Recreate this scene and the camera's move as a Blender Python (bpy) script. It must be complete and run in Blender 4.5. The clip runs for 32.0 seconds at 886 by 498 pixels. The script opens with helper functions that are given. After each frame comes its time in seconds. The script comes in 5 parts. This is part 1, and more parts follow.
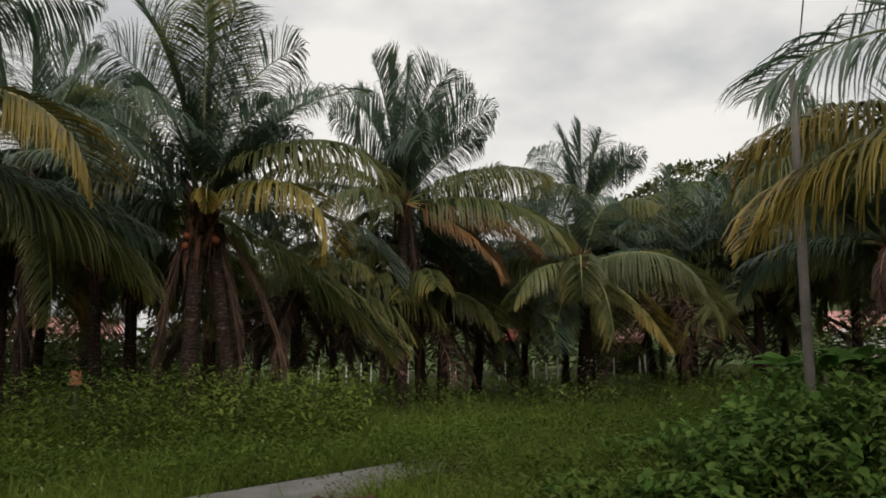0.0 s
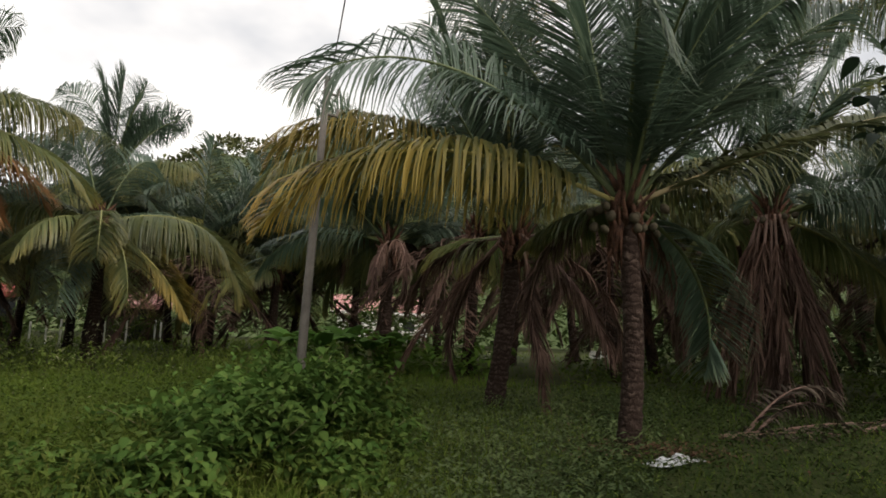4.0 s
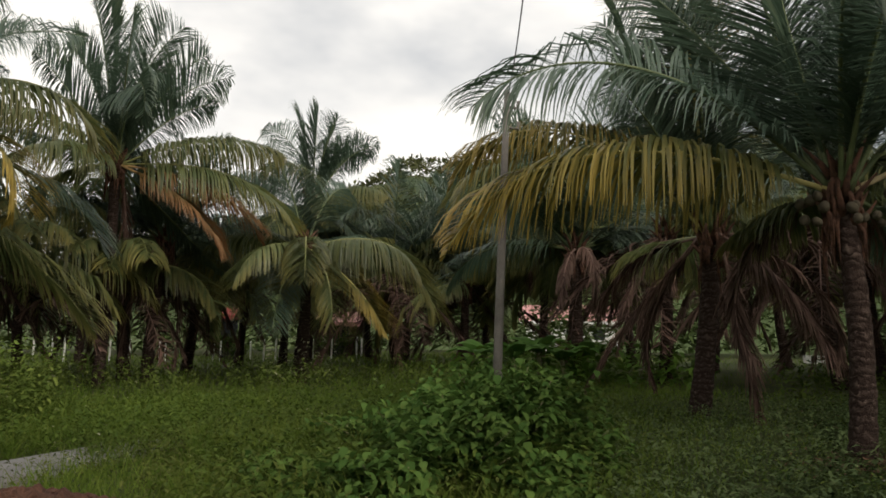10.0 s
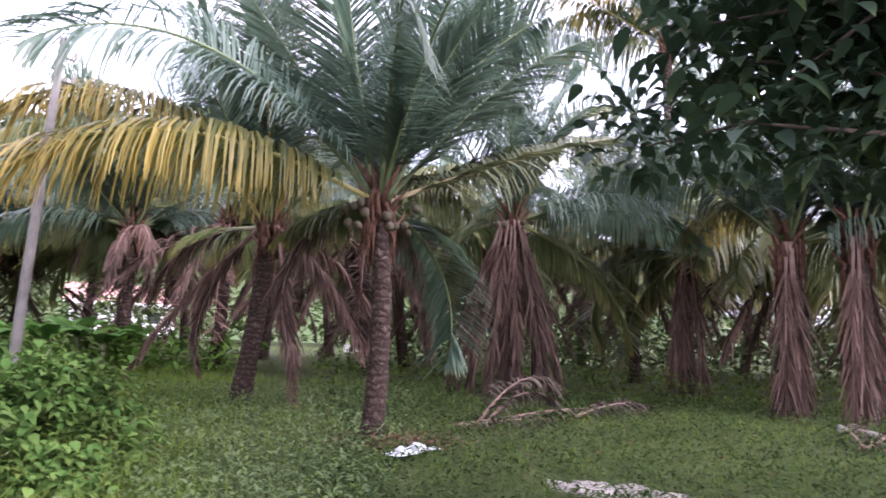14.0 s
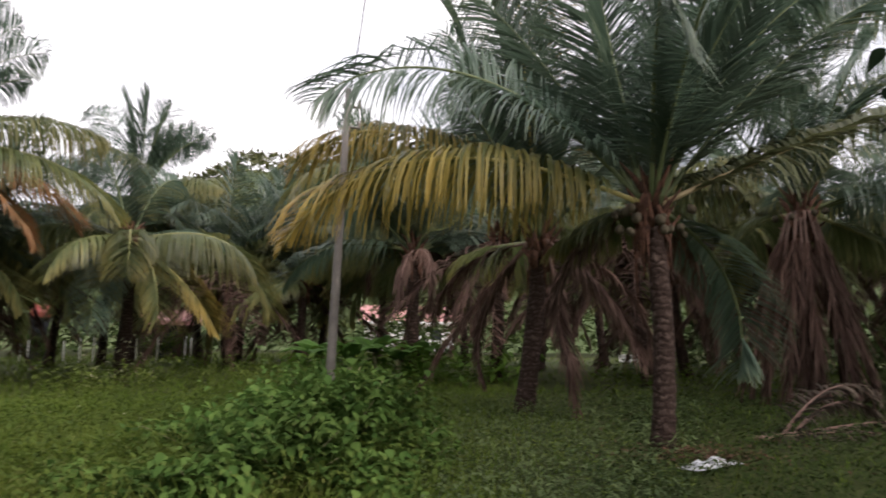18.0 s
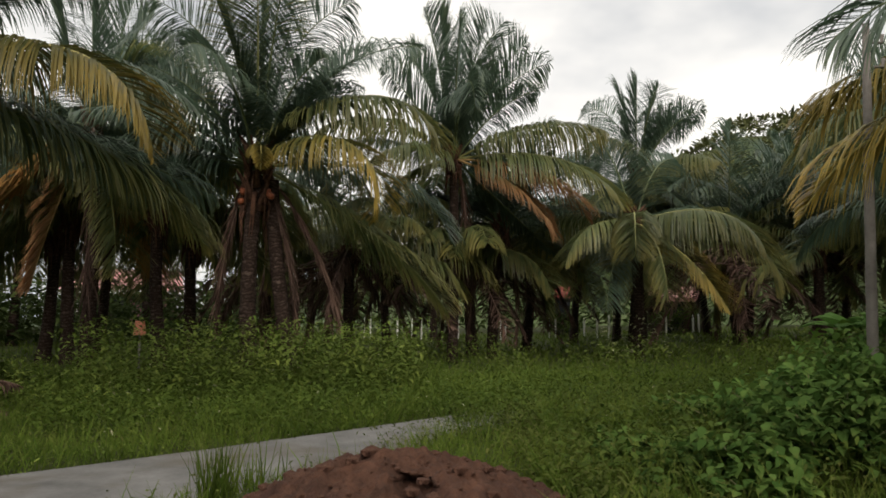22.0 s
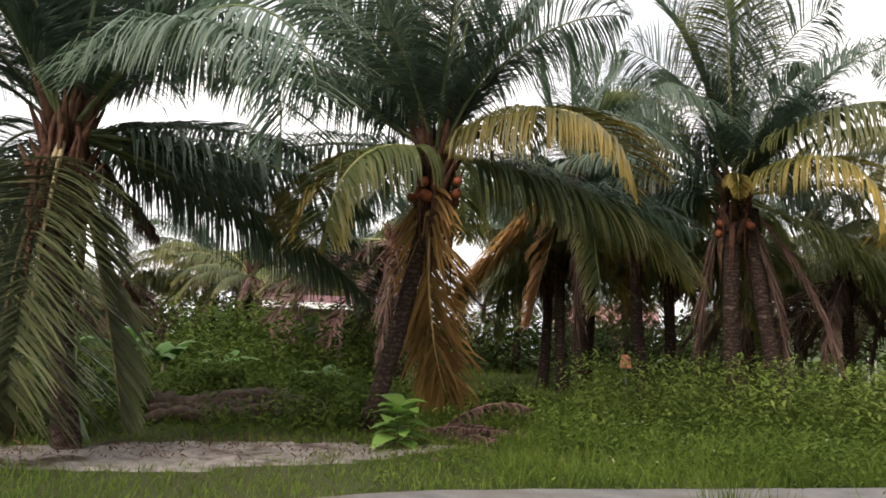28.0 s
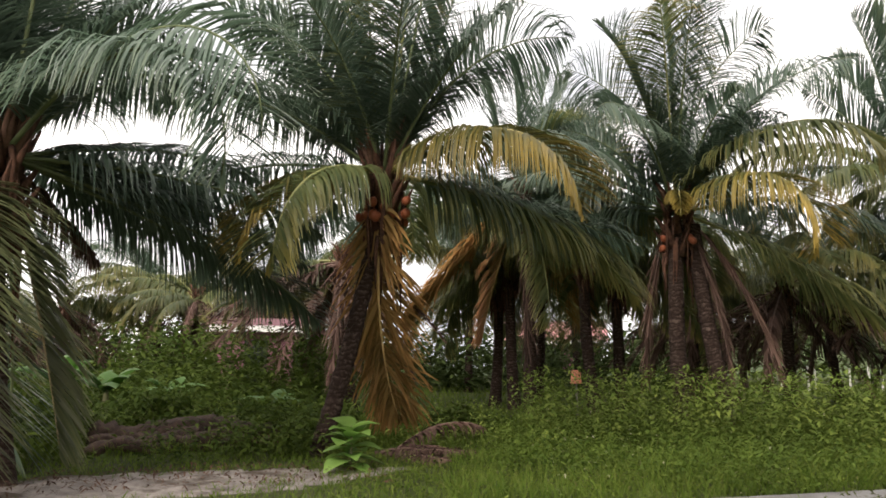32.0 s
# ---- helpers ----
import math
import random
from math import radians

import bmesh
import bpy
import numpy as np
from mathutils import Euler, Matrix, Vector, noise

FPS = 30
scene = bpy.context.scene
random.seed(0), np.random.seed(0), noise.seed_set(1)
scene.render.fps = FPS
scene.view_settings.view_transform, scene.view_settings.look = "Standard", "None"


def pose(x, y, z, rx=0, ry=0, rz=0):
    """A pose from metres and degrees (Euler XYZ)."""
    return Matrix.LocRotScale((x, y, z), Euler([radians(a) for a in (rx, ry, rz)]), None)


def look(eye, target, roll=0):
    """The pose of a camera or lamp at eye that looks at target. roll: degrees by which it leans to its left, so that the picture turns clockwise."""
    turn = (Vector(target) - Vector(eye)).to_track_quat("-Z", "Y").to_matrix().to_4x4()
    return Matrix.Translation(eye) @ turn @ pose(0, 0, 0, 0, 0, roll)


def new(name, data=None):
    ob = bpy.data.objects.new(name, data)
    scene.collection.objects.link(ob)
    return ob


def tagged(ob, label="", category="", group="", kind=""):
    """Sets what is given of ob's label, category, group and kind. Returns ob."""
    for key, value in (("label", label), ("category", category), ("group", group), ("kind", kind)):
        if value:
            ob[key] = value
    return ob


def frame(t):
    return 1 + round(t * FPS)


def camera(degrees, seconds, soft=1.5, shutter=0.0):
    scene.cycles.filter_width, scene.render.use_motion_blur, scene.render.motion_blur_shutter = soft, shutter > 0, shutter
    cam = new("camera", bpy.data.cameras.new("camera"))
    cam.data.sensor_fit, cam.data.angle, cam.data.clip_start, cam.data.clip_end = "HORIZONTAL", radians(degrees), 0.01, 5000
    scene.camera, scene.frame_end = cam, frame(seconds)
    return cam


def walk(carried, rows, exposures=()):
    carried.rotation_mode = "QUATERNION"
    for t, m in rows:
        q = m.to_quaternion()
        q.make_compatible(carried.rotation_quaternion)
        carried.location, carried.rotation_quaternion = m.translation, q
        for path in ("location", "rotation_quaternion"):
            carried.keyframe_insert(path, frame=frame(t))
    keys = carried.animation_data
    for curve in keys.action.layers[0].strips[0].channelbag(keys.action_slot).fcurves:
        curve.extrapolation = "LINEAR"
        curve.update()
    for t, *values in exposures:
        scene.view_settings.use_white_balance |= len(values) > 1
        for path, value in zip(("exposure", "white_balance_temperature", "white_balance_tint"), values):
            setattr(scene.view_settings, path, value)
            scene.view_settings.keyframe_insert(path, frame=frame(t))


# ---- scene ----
cam = camera(62.7, 32.0, soft=1.7, shutter=0.3)
EYE, ARM = 1.55, 0.3
# seconds, yaw, pitch, roll: the camera turns at arm's length round one spot
ROWS = [
    (0, 0.40, 9.42, 0.77), (0.5, -2.59, 9.37, 0.46), (1, -7.84, 10.05, -0.89), (1.5, -11.86, 9.25, -1.50),
    (2, -15.94, 8.26, -1.88), (2.5, -19.78, 8.06, -1.90), (3, -23.75, 7.57, -1.94), (3.5, -31.13, 7.45, -2.17),
    (4, -35.80, 7.56, -2.19), (4.5, -36.10, 7.66, -2.08), (6.5, -35.82, 7.43, -1.72), (7, -34.38, 8.15, -1.23),
    (7.5, -33.72, 7.67, -1.12), (8, -33.32, 7.30, -0.98), (8.5, -30.24, 7.31, -1.31), (9, -27.50, 7.32, -0.94),
    (9.5, -24.67, 7.61, -0.83), (10, -21.12, 7.99, -0.75), (10.5, -23.24, 8.16, -1.47), (11, -28.59, 8.62, -1.30),
    (11.5, -31.66, 7.61, -0.85), (12, -34.12, 8.23, -0.87), (12.5, -38.06, 9.09, -0.91), (13, -44.21, 8.71, -1.68),
    (13.5, -49.39, 8.07, -2.16), (14, -54.63, 7.86, -2.32), (14.5, -57.49, 7.43, -1.84), (16.5, -52.04, 9.99, -1.27),
    (17, -48.84, 9.39, -0.89), (17.5, -42.61, 9.18, -0.50), (18, -33.65, 8.14, -0.63), (18.5, -26.09, 8.24, 0.39),
    (19, -19.09, 7.55, 1.15), (19.5, -12.22, 6.33, 1.27), (20, -9.51, 6.02, 0.69), (20.5, -5.58, 5.91, -0.32),
    (21, -1.18, 6.20, -0.37), (21.5, 3.23, 6.34, -0.10), (22, 4.28, 6.01, -0.12), (22.5, 4.92, 6.11, -0.06),
    (23, 5.14, 6.31, -0.31), (23.5, 7.88, 6.13, -0.48), (24, 10.58, 6.88, -0.22), (24.5, 13.38, 7.38, 0.00),
    (25, 18.10, 8.05, 1.15), (25.5, 24.90, 8.71, 0.80), (26, 27.81, 8.68, 0.77), (26.5, 32.24, 9.08, 0.71),
    (28.5, 41.27, 8.07, -1.69), (29, 41.88, 8.51, -0.77), (29.5, 41.44, 8.77, -0.37), (30, 40.48, 8.88, -1.15),
    (30.5, 40.94, 9.14, -1.14), (31, 39.74, 9.27, -0.61), (31.5, 36.84, 9.51, -0.57), (32, 36.44, 9.70, -0.22),
]
EXPOSURES = [
    (0, -0.3, 6500, 10), (2, -0.4, 6500, 10), (3, -0.15, 6500, 10), (4, 0.18, 6500, 12),
    (6.5, 0.83, 6500, 14), (8, 0.43, 6500, 13), (9, 0.21, 6500, 12), (10, -0.04, 6500, 10),
    (12, 0.08, 6500, 12), (13, 0.68, 6200, 20), (14, 2.16, 5500, 34), (14.5, 2.46, 5500, 34),
    (16.5, 2.31, 5500, 34), (17, 2.16, 5500, 34), (18, 0.7, 6200, 20), (19, -0.25, 6500, 10),
    (21, -0.1, 6500, 10), (23, 0.05, 6500, 10), (25, 0.1, 6500, 10), (26, 0.43, 6500, 12),
    (28.5, 0.83, 6400, 15), (32, 0.84, 6500, 15),
]
walk(cam, [(t, pose(-ARM * math.sin(radians(yaw)), ARM * math.cos(radians(yaw)), EYE, 90 + pitch, roll, yaw))
           for t, yaw, pitch, roll in ROWS], EXPOSURES)

# ---- light: overcast evening sky ----
SUN_AZ, SUN_EL = 170.0, 40.0
world = bpy.data.worlds.new("world")
scene.world = world
world.use_nodes = True
wn, wl = world.node_tree.nodes, world.node_tree.links
wn.clear()
w_out, w_bg = wn.new("ShaderNodeOutputWorld"), wn.new("ShaderNodeBackground")
sky = wn.new("ShaderNodeTexSky")
sky.sky_type, sky.sun_disc = 'NISHITA', False
sky.sun_elevation, sky.sun_rotation = radians(SUN_EL), radians(SUN_AZ)
sky.air_density, sky.dust_density = 1.0, 3.0
w_bg.inputs["Strength"].default_value = 0.1
coord, wmap = wn.new("ShaderNodeTexCoord"), wn.new("ShaderNodeMapping")
wmap.inputs["Scale"].default_value = (1.5, 1.5, 2.9)
cl1, cl2 = wn.new("ShaderNodeTexNoise"), wn.new("ShaderNodeTexNoise")
cl1.inputs["Scale"].default_value, cl1.inputs["Detail"].default_value = 1.3, 5
cl2.inputs["Scale"].default_value, cl2.inputs["Detail"].default_value = 3.1, 4
wl.new(coord.outputs["Generated"], wmap.inputs["Vector"])
wl.new(wmap.outputs["Vector"], cl1.inputs["Vector"])
wl.new(wmap.outputs["Vector"], cl2.inputs["Vector"])
cmix = wn.new("ShaderNodeMath")
cmix.operation = 'MULTIPLY_ADD'
cmix.inputs[1].default_value = 0.35
wl.new(cl2.outputs["Fac"], cmix.inputs[0])
wl.new(cl1.outputs["Fac"], cmix.inputs[2])
cramp = wn.new("ShaderNodeValToRGB")
cramp.color_ramp.elements[0].position, cramp.color_ramp.elements[0].color = 0.54, (5.9, 6.1, 6.35, 1)
cramp.color_ramp.elements[1].position, cramp.color_ramp.elements[1].color = 0.76, (11.9, 11.5, 10.8, 1)
wl.new(cmix.outputs[0], cramp.inputs["Fac"])
wmix = wn.new("ShaderNodeMix")
wmix.data_type = 'RGBA'
wmix.inputs["Factor"].default_value = 0.93
wl.new(sky.outputs["Color"], wmix.inputs["A"])
wl.new(cramp.outputs["Color"], wmix.inputs["B"])
wl.new(wmix.outputs["Result"], w_bg.inputs["Color"])
wl.new(w_bg.outputs["Background"], w_out.inputs["Surface"])
sun = new("sun", bpy.data.lights.new("sun", 'SUN'))
sun.data.energy, sun.data.angle, sun.data.color = 1.7, radians(25), (1.0, 0.93, 0.82)
sun.matrix_world = look((60 * math.sin(radians(SUN_AZ)), 60 * math.cos(radians(SUN_AZ)), 60 * math.tan(radians(SUN_EL))), (0, 0, 0))

# ---- materials ----
def nodes_of(name):
    m = bpy.data.materials.new(name)
    m.use_nodes = True
    t = m.node_tree
    t.nodes.clear()
    return m, t.nodes, t.links


def mixed(n, l, fac, a, b, mode='MIX'):
    x = n.new("ShaderNodeMix")
    x.data_type, x.blend_type = 'RGBA', mode
    for key, v in (("Factor", fac), ("A", a), ("B", b)):
        if isinstance(v, (int, float)):
            x.inputs[key].default_value = v
        elif isinstance(v, tuple):
            x.inputs[key].default_value = (*v, 1)
        else:
            l.new(v, x.inputs[key])
    return x.outputs["Result"]


def noise_of(n, l, scale, detail=4, vector=None, rough=0.55):
    x = n.new("ShaderNodeTexNoise")
    x.inputs["Scale"].default_value, x.inputs["Detail"].default_value, x.inputs["Roughness"].default_value = scale, detail, rough
    if vector is None:
        vector = n.new("ShaderNodeTexCoord").outputs["Object"]
    l.new(vector, x.inputs["Vector"])
    return x.outputs["Fac"]


def stretched(n, l, fac, low, high):
    x = n.new("ShaderNodeMapRange")
    x.inputs["From Min"].default_value, x.inputs["From Max"].default_value = low, high
    l.new(fac, x.inputs["Value"])
    return x.outputs["Result"]


def surface(name, dark, light, scale=6, rough=0.85, bump=0.4, fine=45, spot=None, spec=0.3, metal=0.0, depth=0.02):
    """Rough matter with variation at two scales, and stains of a third colour."""
    m, n, l = nodes_of(name)
    c = mixed(n, l, stretched(n, l, noise_of(n, l, scale), 0.3, 0.7), dark, light)
    f = noise_of(n, l, fine, 6)
    c = mixed(n, l, 0.45, c, mixed(n, l, f, (0.25, 0.25, 0.25), (1.0, 1.0, 1.0)), 'MULTIPLY')
    c = mixed(n, l, 1.0, c, (1.5, 1.5, 1.5), 'MULTIPLY')
    if spot:
        c = mixed(n, l, stretched(n, l, noise_of(n, l, scale * 0.37, 5), 0.52, 0.66), c, spot)
    b = n.new("ShaderNodeBsdfPrincipled")
    l.new(c, b.inputs["Base Color"])
    b.inputs["Roughness"].default_value, b.inputs["Metallic"].default_value = rough, metal
    b.inputs["Specular IOR Level"].default_value = spec
    bp = n.new("ShaderNodeBump")
    bp.inputs["Strength"].default_value, bp.inputs["Distance"].default_value = bump, depth
    l.new(f, bp.inputs["Height"])
    l.new(bp.outputs["Normal"], b.inputs["Normal"])
    l.new(b.outputs["BSDF"], n.new("ShaderNodeOutputMaterial").inputs["Surface"])
    return m


def leaf(name, base, base2, tip, tip_from=0.45, tip_to=1.0, rough=0.45, thin=0.35, spec=0.35, run=0.0):
    """A leaf: two greens that vary from blade to blade, another colour towards its tip, some light through it."""
    m, n, l = nodes_of(name)
    geo = n.new("ShaderNodeNewGeometry")
    info = n.new("ShaderNodeObjectInfo")
    uv = n.new("ShaderNodeSeparateXYZ")
    l.new(n.new("ShaderNodeTexCoord").outputs["UV"], uv.inputs[0])
    c = mixed(n, l, geo.outputs["Random Per Island"], base, base2)
    j = n.new("ShaderNodeMath")
    j.operation = 'MULTIPLY_ADD'
    j.inputs[1].default_value = 0.5
    l.new(geo.outputs["Random Per Island"], j.inputs[0])
    r = n.new("ShaderNodeMath")
    r.operation = 'MULTIPLY_ADD'
    r.inputs[1].default_value = run
    l.new(uv.outputs["Y"], r.inputs[0])
    l.new(uv.outputs["X"], r.inputs[2])
    l.new(r.outputs[0], j.inputs[2])
    c = mixed(n, l, stretched(n, l, j.outputs[0], tip_from + 0.2, tip_to + 0.3), c, tip)
    v = n.new("ShaderNodeMapRange")
    v.inputs["To Min"].default_value, v.inputs["To Max"].default_value = 0.75, 1.25
    l.new(info.outputs["Random"], v.inputs["Value"])
    s = n.new("ShaderNodeHueSaturation")
    l.new(v.outputs["Result"], s.inputs["Value"])
    l.new(c, s.inputs["Color"])
    c = s.outputs["Color"]
    c = mixed(n, l, 0.3, c, mixed(n, l, noise_of(n, l, 9, 3), (0.3, 0.3, 0.3), (1.3, 1.3, 1.3)), 'MULTIPLY')
    c = mixed(n, l, 0.6, c, mixed(n, l, stretched(n, l, noise_of(n, l, 0.8, 3), 0.3, 0.7), (0.55, 0.62, 0.6), (1.3, 1.25, 1.1)), 'MULTIPLY')
    b = n.new("ShaderNodeBsdfPrincipled")
    l.new(c, b.inputs["Base Color"])
    b.inputs["Roughness"].default_value, b.inputs["Specular IOR Level"].default_value = rough, spec
    tr = n.new("ShaderNodeBsdfTranslucent")
    l.new(c, tr.inputs["Color"])
    mx = n.new("ShaderNodeMixShader")
    mx.inputs["Fac"].default_value = thin
    l.new(b.outputs["BSDF"], mx.inputs[1])
    l.new(tr.outputs["BSDF"], mx.inputs[2])
    l.new(mx.outputs["Shader"], n.new("ShaderNodeOutputMaterial").inputs["Surface"])
    return m


FROND = [
    leaf("frond_green", (0.076, 0.122, 0.084), (0.150, 0.208, 0.150), (0.190, 0.215, 0.110), 1.1, 2.0, 0.36, 0.42, 0.75, 0.6),
    leaf("frond_olive", (0.120, 0.155, 0.062), (0.20, 0.220, 0.092), (0.34, 0.28, 0.085), 0.9, 1.9, 0.4, 0.5, 0.5, 0.8),
    leaf("frond_yellow", (0.086, 0.096, 0.030), (0.165, 0.150, 0.042), (0.43, 0.31, 0.075), 0.75, 1.55, 0.45, 0.4, 0.35, 0.95),
    leaf("frond_orange", (0.15, 0.15, 0.045), (0.24, 0.19, 0.050), (0.50, 0.27, 0.13), 0.30, 1.05, 0.5, 0.4, 0.3, 0.9),
    leaf("frond_dead", (0.058, 0.034, 0.027), (0.175, 0.106, 0.087), (0.21, 0.137, 0.112), 0.5, 1.1, 0.8, 0.15, 0.1),
    leaf("frond_dying", (0.31, 0.19, 0.07), (0.52, 0.32, 0.12), (0.52, 0.27, 0.10), 0.5, 1.1, 0.7, 0.35, 0.1),
    leaf("frond_shaded", (0.090, 0.106, 0.050), (0.160, 0.172, 0.082), (0.17, 0.17, 0.07), 1.0, 1.9, 0.5, 0.3, 0.3, 0.5),
]
RACHIS = [surface("rachis_green", (0.065, 0.085, 0.035), (0.12, 0.14, 0.06), 5, 0.5, 0.1),
          surface("rachis_olive", (0.16, 0.17, 0.06), (0.26, 0.25, 0.10), 5, 0.5, 0.1),
          surface("rachis_yellow", (0.28, 0.24, 0.08), (0.42, 0.36, 0.14), 5, 0.5, 0.1),
          surface("rachis_orange", (0.30, 0.20, 0.08), (0.42, 0.27, 0.12), 5, 0.5, 0.1),
          surface("rachis_dead", (0.11, 0.065, 0.05), (0.20, 0.13, 0.105), 5, 0.8, 0.2),
          surface("rachis_dying", (0.36, 0.24, 0.09), (0.50, 0.34, 0.14), 5, 0.6, 0.1),
          surface("rachis_pale", (0.26, 0.20, 0.11), (0.38, 0.30, 0.17), 5, 0.6, 0.1)]
def bark(name, dark, light, every):
    """Palm bark: uneven dark rings with pale worn edges, one every so many metres."""
    m, n, l = nodes_of(name)
    w = n.new("ShaderNodeTexWave")
    w.bands_direction, w.wave_profile = 'Z', 'SAW'
    w.inputs["Scale"].default_value, w.inputs["Distortion"].default_value = 0.314 / every, 9.0
    w.inputs["Detail"].default_value, w.inputs["Detail Scale"].default_value = 4, 2.2
    l.new(n.new("ShaderNodeTexCoord").outputs["Object"], w.inputs["Vector"])
    blot = stretched(n, l, noise_of(n, l, 7, 5), 0.35, 0.68)
    fine = noise_of(n, l, 55, 5)
    worn = n.new("ShaderNodeMath")
    worn.operation = 'MULTIPLY'
    l.new(stretched(n, l, w.outputs["Fac"], 0.35, 1.05), worn.inputs[0])
    l.new(stretched(n, l, noise_of(n, l, 16, 3), 0.36, 0.60), worn.inputs[1])
    c = mixed(n, l, worn.outputs[0], dark, light)
    c = mixed(n, l, blot, mixed(n, l, 0.7, c, dark), c)
    c = mixed(n, l, 0.6, c, mixed(n, l, fine, (0.3, 0.3, 0.3), (1.7, 1.7, 1.7)), 'MULTIPLY')
    c = mixed(n, l, stretched(n, l, noise_of(n, l, 2.3, 4), 0.62, 0.75), c, (0.11, 0.115, 0.085))
    b = n.new("ShaderNodeBsdfPrincipled")
    l.new(c, b.inputs["Base Color"])
    b.inputs["Roughness"].default_value, b.inputs["Specular IOR Level"].default_value = 0.92, 0.2
    h = n.new("ShaderNodeMath")
    h.operation = 'ADD'
    l.new(w.outputs["Fac"], h.inputs[0])
    l.new(fine, h.inputs[1])
    bp = n.new("ShaderNodeBump")
    bp.inputs["Strength"].default_value, bp.inputs["Distance"].default_value = 0.8, 0.03
    l.new(h.outputs[0], bp.inputs["Height"])
    l.new(bp.outputs["Normal"], b.inputs["Normal"])
    l.new(b.outputs["BSDF"], n.new("ShaderNodeOutputMaterial").inputs["Surface"])
    return m


M_TRUNK = bark("palm_bark", (0.032, 0.019, 0.014), (0.175, 0.125, 0.10), 0.085)
M_FIBRE = surface("palm_fibre", (0.035, 0.018, 0.012), (0.13, 0.062, 0.038), 14, 0.95, 0.9, 60)
M_SPATHE = surface("dry_spathe", (0.085, 0.045, 0.030), (0.19, 0.105, 0.070), 9, 0.85, 0.5, 50)
M_NUT_GREEN = surface("coconut_green", (0.036, 0.028, 0.018), (0.066, 0.054, 0.032), 6, 0.8, 0.1)
M_NUT_BROWN = surface("coconut_brown", (0.07, 0.035, 0.025), (0.15, 0.075, 0.05), 6, 0.7, 0.2)
M_NUT_ORANGE = surface("coconut_orange", (0.16, 0.045, 0.022), (0.28, 0.085, 0.036), 6, 0.5, 0.1)
M_GROUND = surface("field_soil", (0.026, 0.034, 0.012), (0.052, 0.060, 0.021), 0.35, 0.95, 0.6, 9, (0.055, 0.055, 0.028), 0.1)
M_GRASS = leaf("grass", (0.080, 0.136, 0.020), (0.142, 0.198, 0.034), (0.21, 0.225, 0.058), 0.7, 1.3, 0.7, 0.35, 0.08)
M_WEED = leaf("weed", (0.110, 0.167, 0.034), (0.210, 0.264, 0.059), (0.244, 0.262, 0.063), 0.8, 1.4, 0.75, 0.3, 0.07)
M_FIELD = leaf("field_weed", (0.078, 0.112, 0.046), (0.128, 0.165, 0.072), (0.15, 0.175, 0.08), 0.8, 1.4, 0.8, 0.3, 0.06)
M_LOWWEED = leaf("low_weed", (0.061, 0.083, 0.019), (0.110, 0.126, 0.032), (0.146, 0.141, 0.042), 0.8, 1.4, 0.8, 0.3, 0.06)
# low weeds, coloured darker to carry the shade below palm and tree
M_SHADED_CREEPER = leaf("shaded_creeper", (0.041, 0.068, 0.022), (0.080, 0.110, 0.036), (0.12, 0.135, 0.045), 0.8, 1.4, 0.85, 0.3, 0.05)
M_BRUSH = leaf("brush_leaf", (0.055, 0.089, 0.017), (0.110, 0.155, 0.029), (0.146, 0.175, 0.037), 0.8, 1.4, 0.75, 0.35, 0.08)
# scrub green taken darker to stand for shade deep in the grove
M_SHADED_SCRUB = leaf("shaded_scrub_leaf", (0.036, 0.056, 0.018), (0.070, 0.098, 0.030), (0.10, 0.12, 0.04), 0.8, 1.4, 0.8, 0.25, 0.06)
M_BUSH = leaf("bush_leaf", (0.062, 0.125, 0.028), (0.128, 0.205, 0.048), (0.171, 0.194, 0.053), 0.8, 1.4, 0.8, 0.35, 0.08)
M_SHRUB = leaf("shrub_leaf", (0.062, 0.130, 0.018), (0.125, 0.220, 0.032), (0.16, 0.24, 0.04), 0.8, 1.4, 0.6, 0.4, 0.2)
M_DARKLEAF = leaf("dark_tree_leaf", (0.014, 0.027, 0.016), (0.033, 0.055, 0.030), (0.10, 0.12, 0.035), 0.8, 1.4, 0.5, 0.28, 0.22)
M_PALE = leaf("pale_flower_head", (0.24, 0.26, 0.14), (0.42, 0.41, 0.28), (0.52, 0.50, 0.38), 0.6, 1.2, 0.7, 0.3, 0.1)
M_BANANA = leaf("banana_leaf", (0.075, 0.165, 0.035), (0.13, 0.26, 0.055), (0.17, 0.28, 0.07), 0.8, 1.4, 0.5, 0.4, 0.4)
M_BRIGHT = leaf("sapling_leaf", (0.20, 0.36, 0.07), (0.28, 0.45, 0.11), (0.30, 0.46, 0.13), 0.8, 1.4, 0.5, 0.4, 0.3)
M_DRYLEAF = leaf("dry_leaf", (0.085, 0.045, 0.032), (0.19, 0.105, 0.072), (0.22, 0.14, 0.10), 0.6, 1.2, 0.85, 0.1, 0.1)
M_STEM = surface("stem", (0.10, 0.11, 0.05), (0.17, 0.16, 0.08), 8, 0.8, 0.2)
M_WOOD = surface("weathered_wood", (0.095, 0.085, 0.075), (0.19, 0.17, 0.15), 4, 0.85, 0.5, 50)
M_BARK = surface("tree_bark", (0.030, 0.022, 0.017), (0.085, 0.060, 0.046), 11, 0.9, 0.8)
M_ROT = surface("rotten_wood", (0.026, 0.017, 0.012), (0.075, 0.048, 0.035), 11, 0.9, 0.9)
M_PATH = surface("concrete", (0.092, 0.089, 0.085), (0.170, 0.165, 0.157), 2.2, 0.9, 0.5, 24, (0.125, 0.11, 0.09))
M_SOIL = surface("red_soil", (0.040, 0.019, 0.012), (0.098, 0.045, 0.027), 7, 0.95, 1.0, 26, (0.060, 0.027, 0.018), depth=0.05)
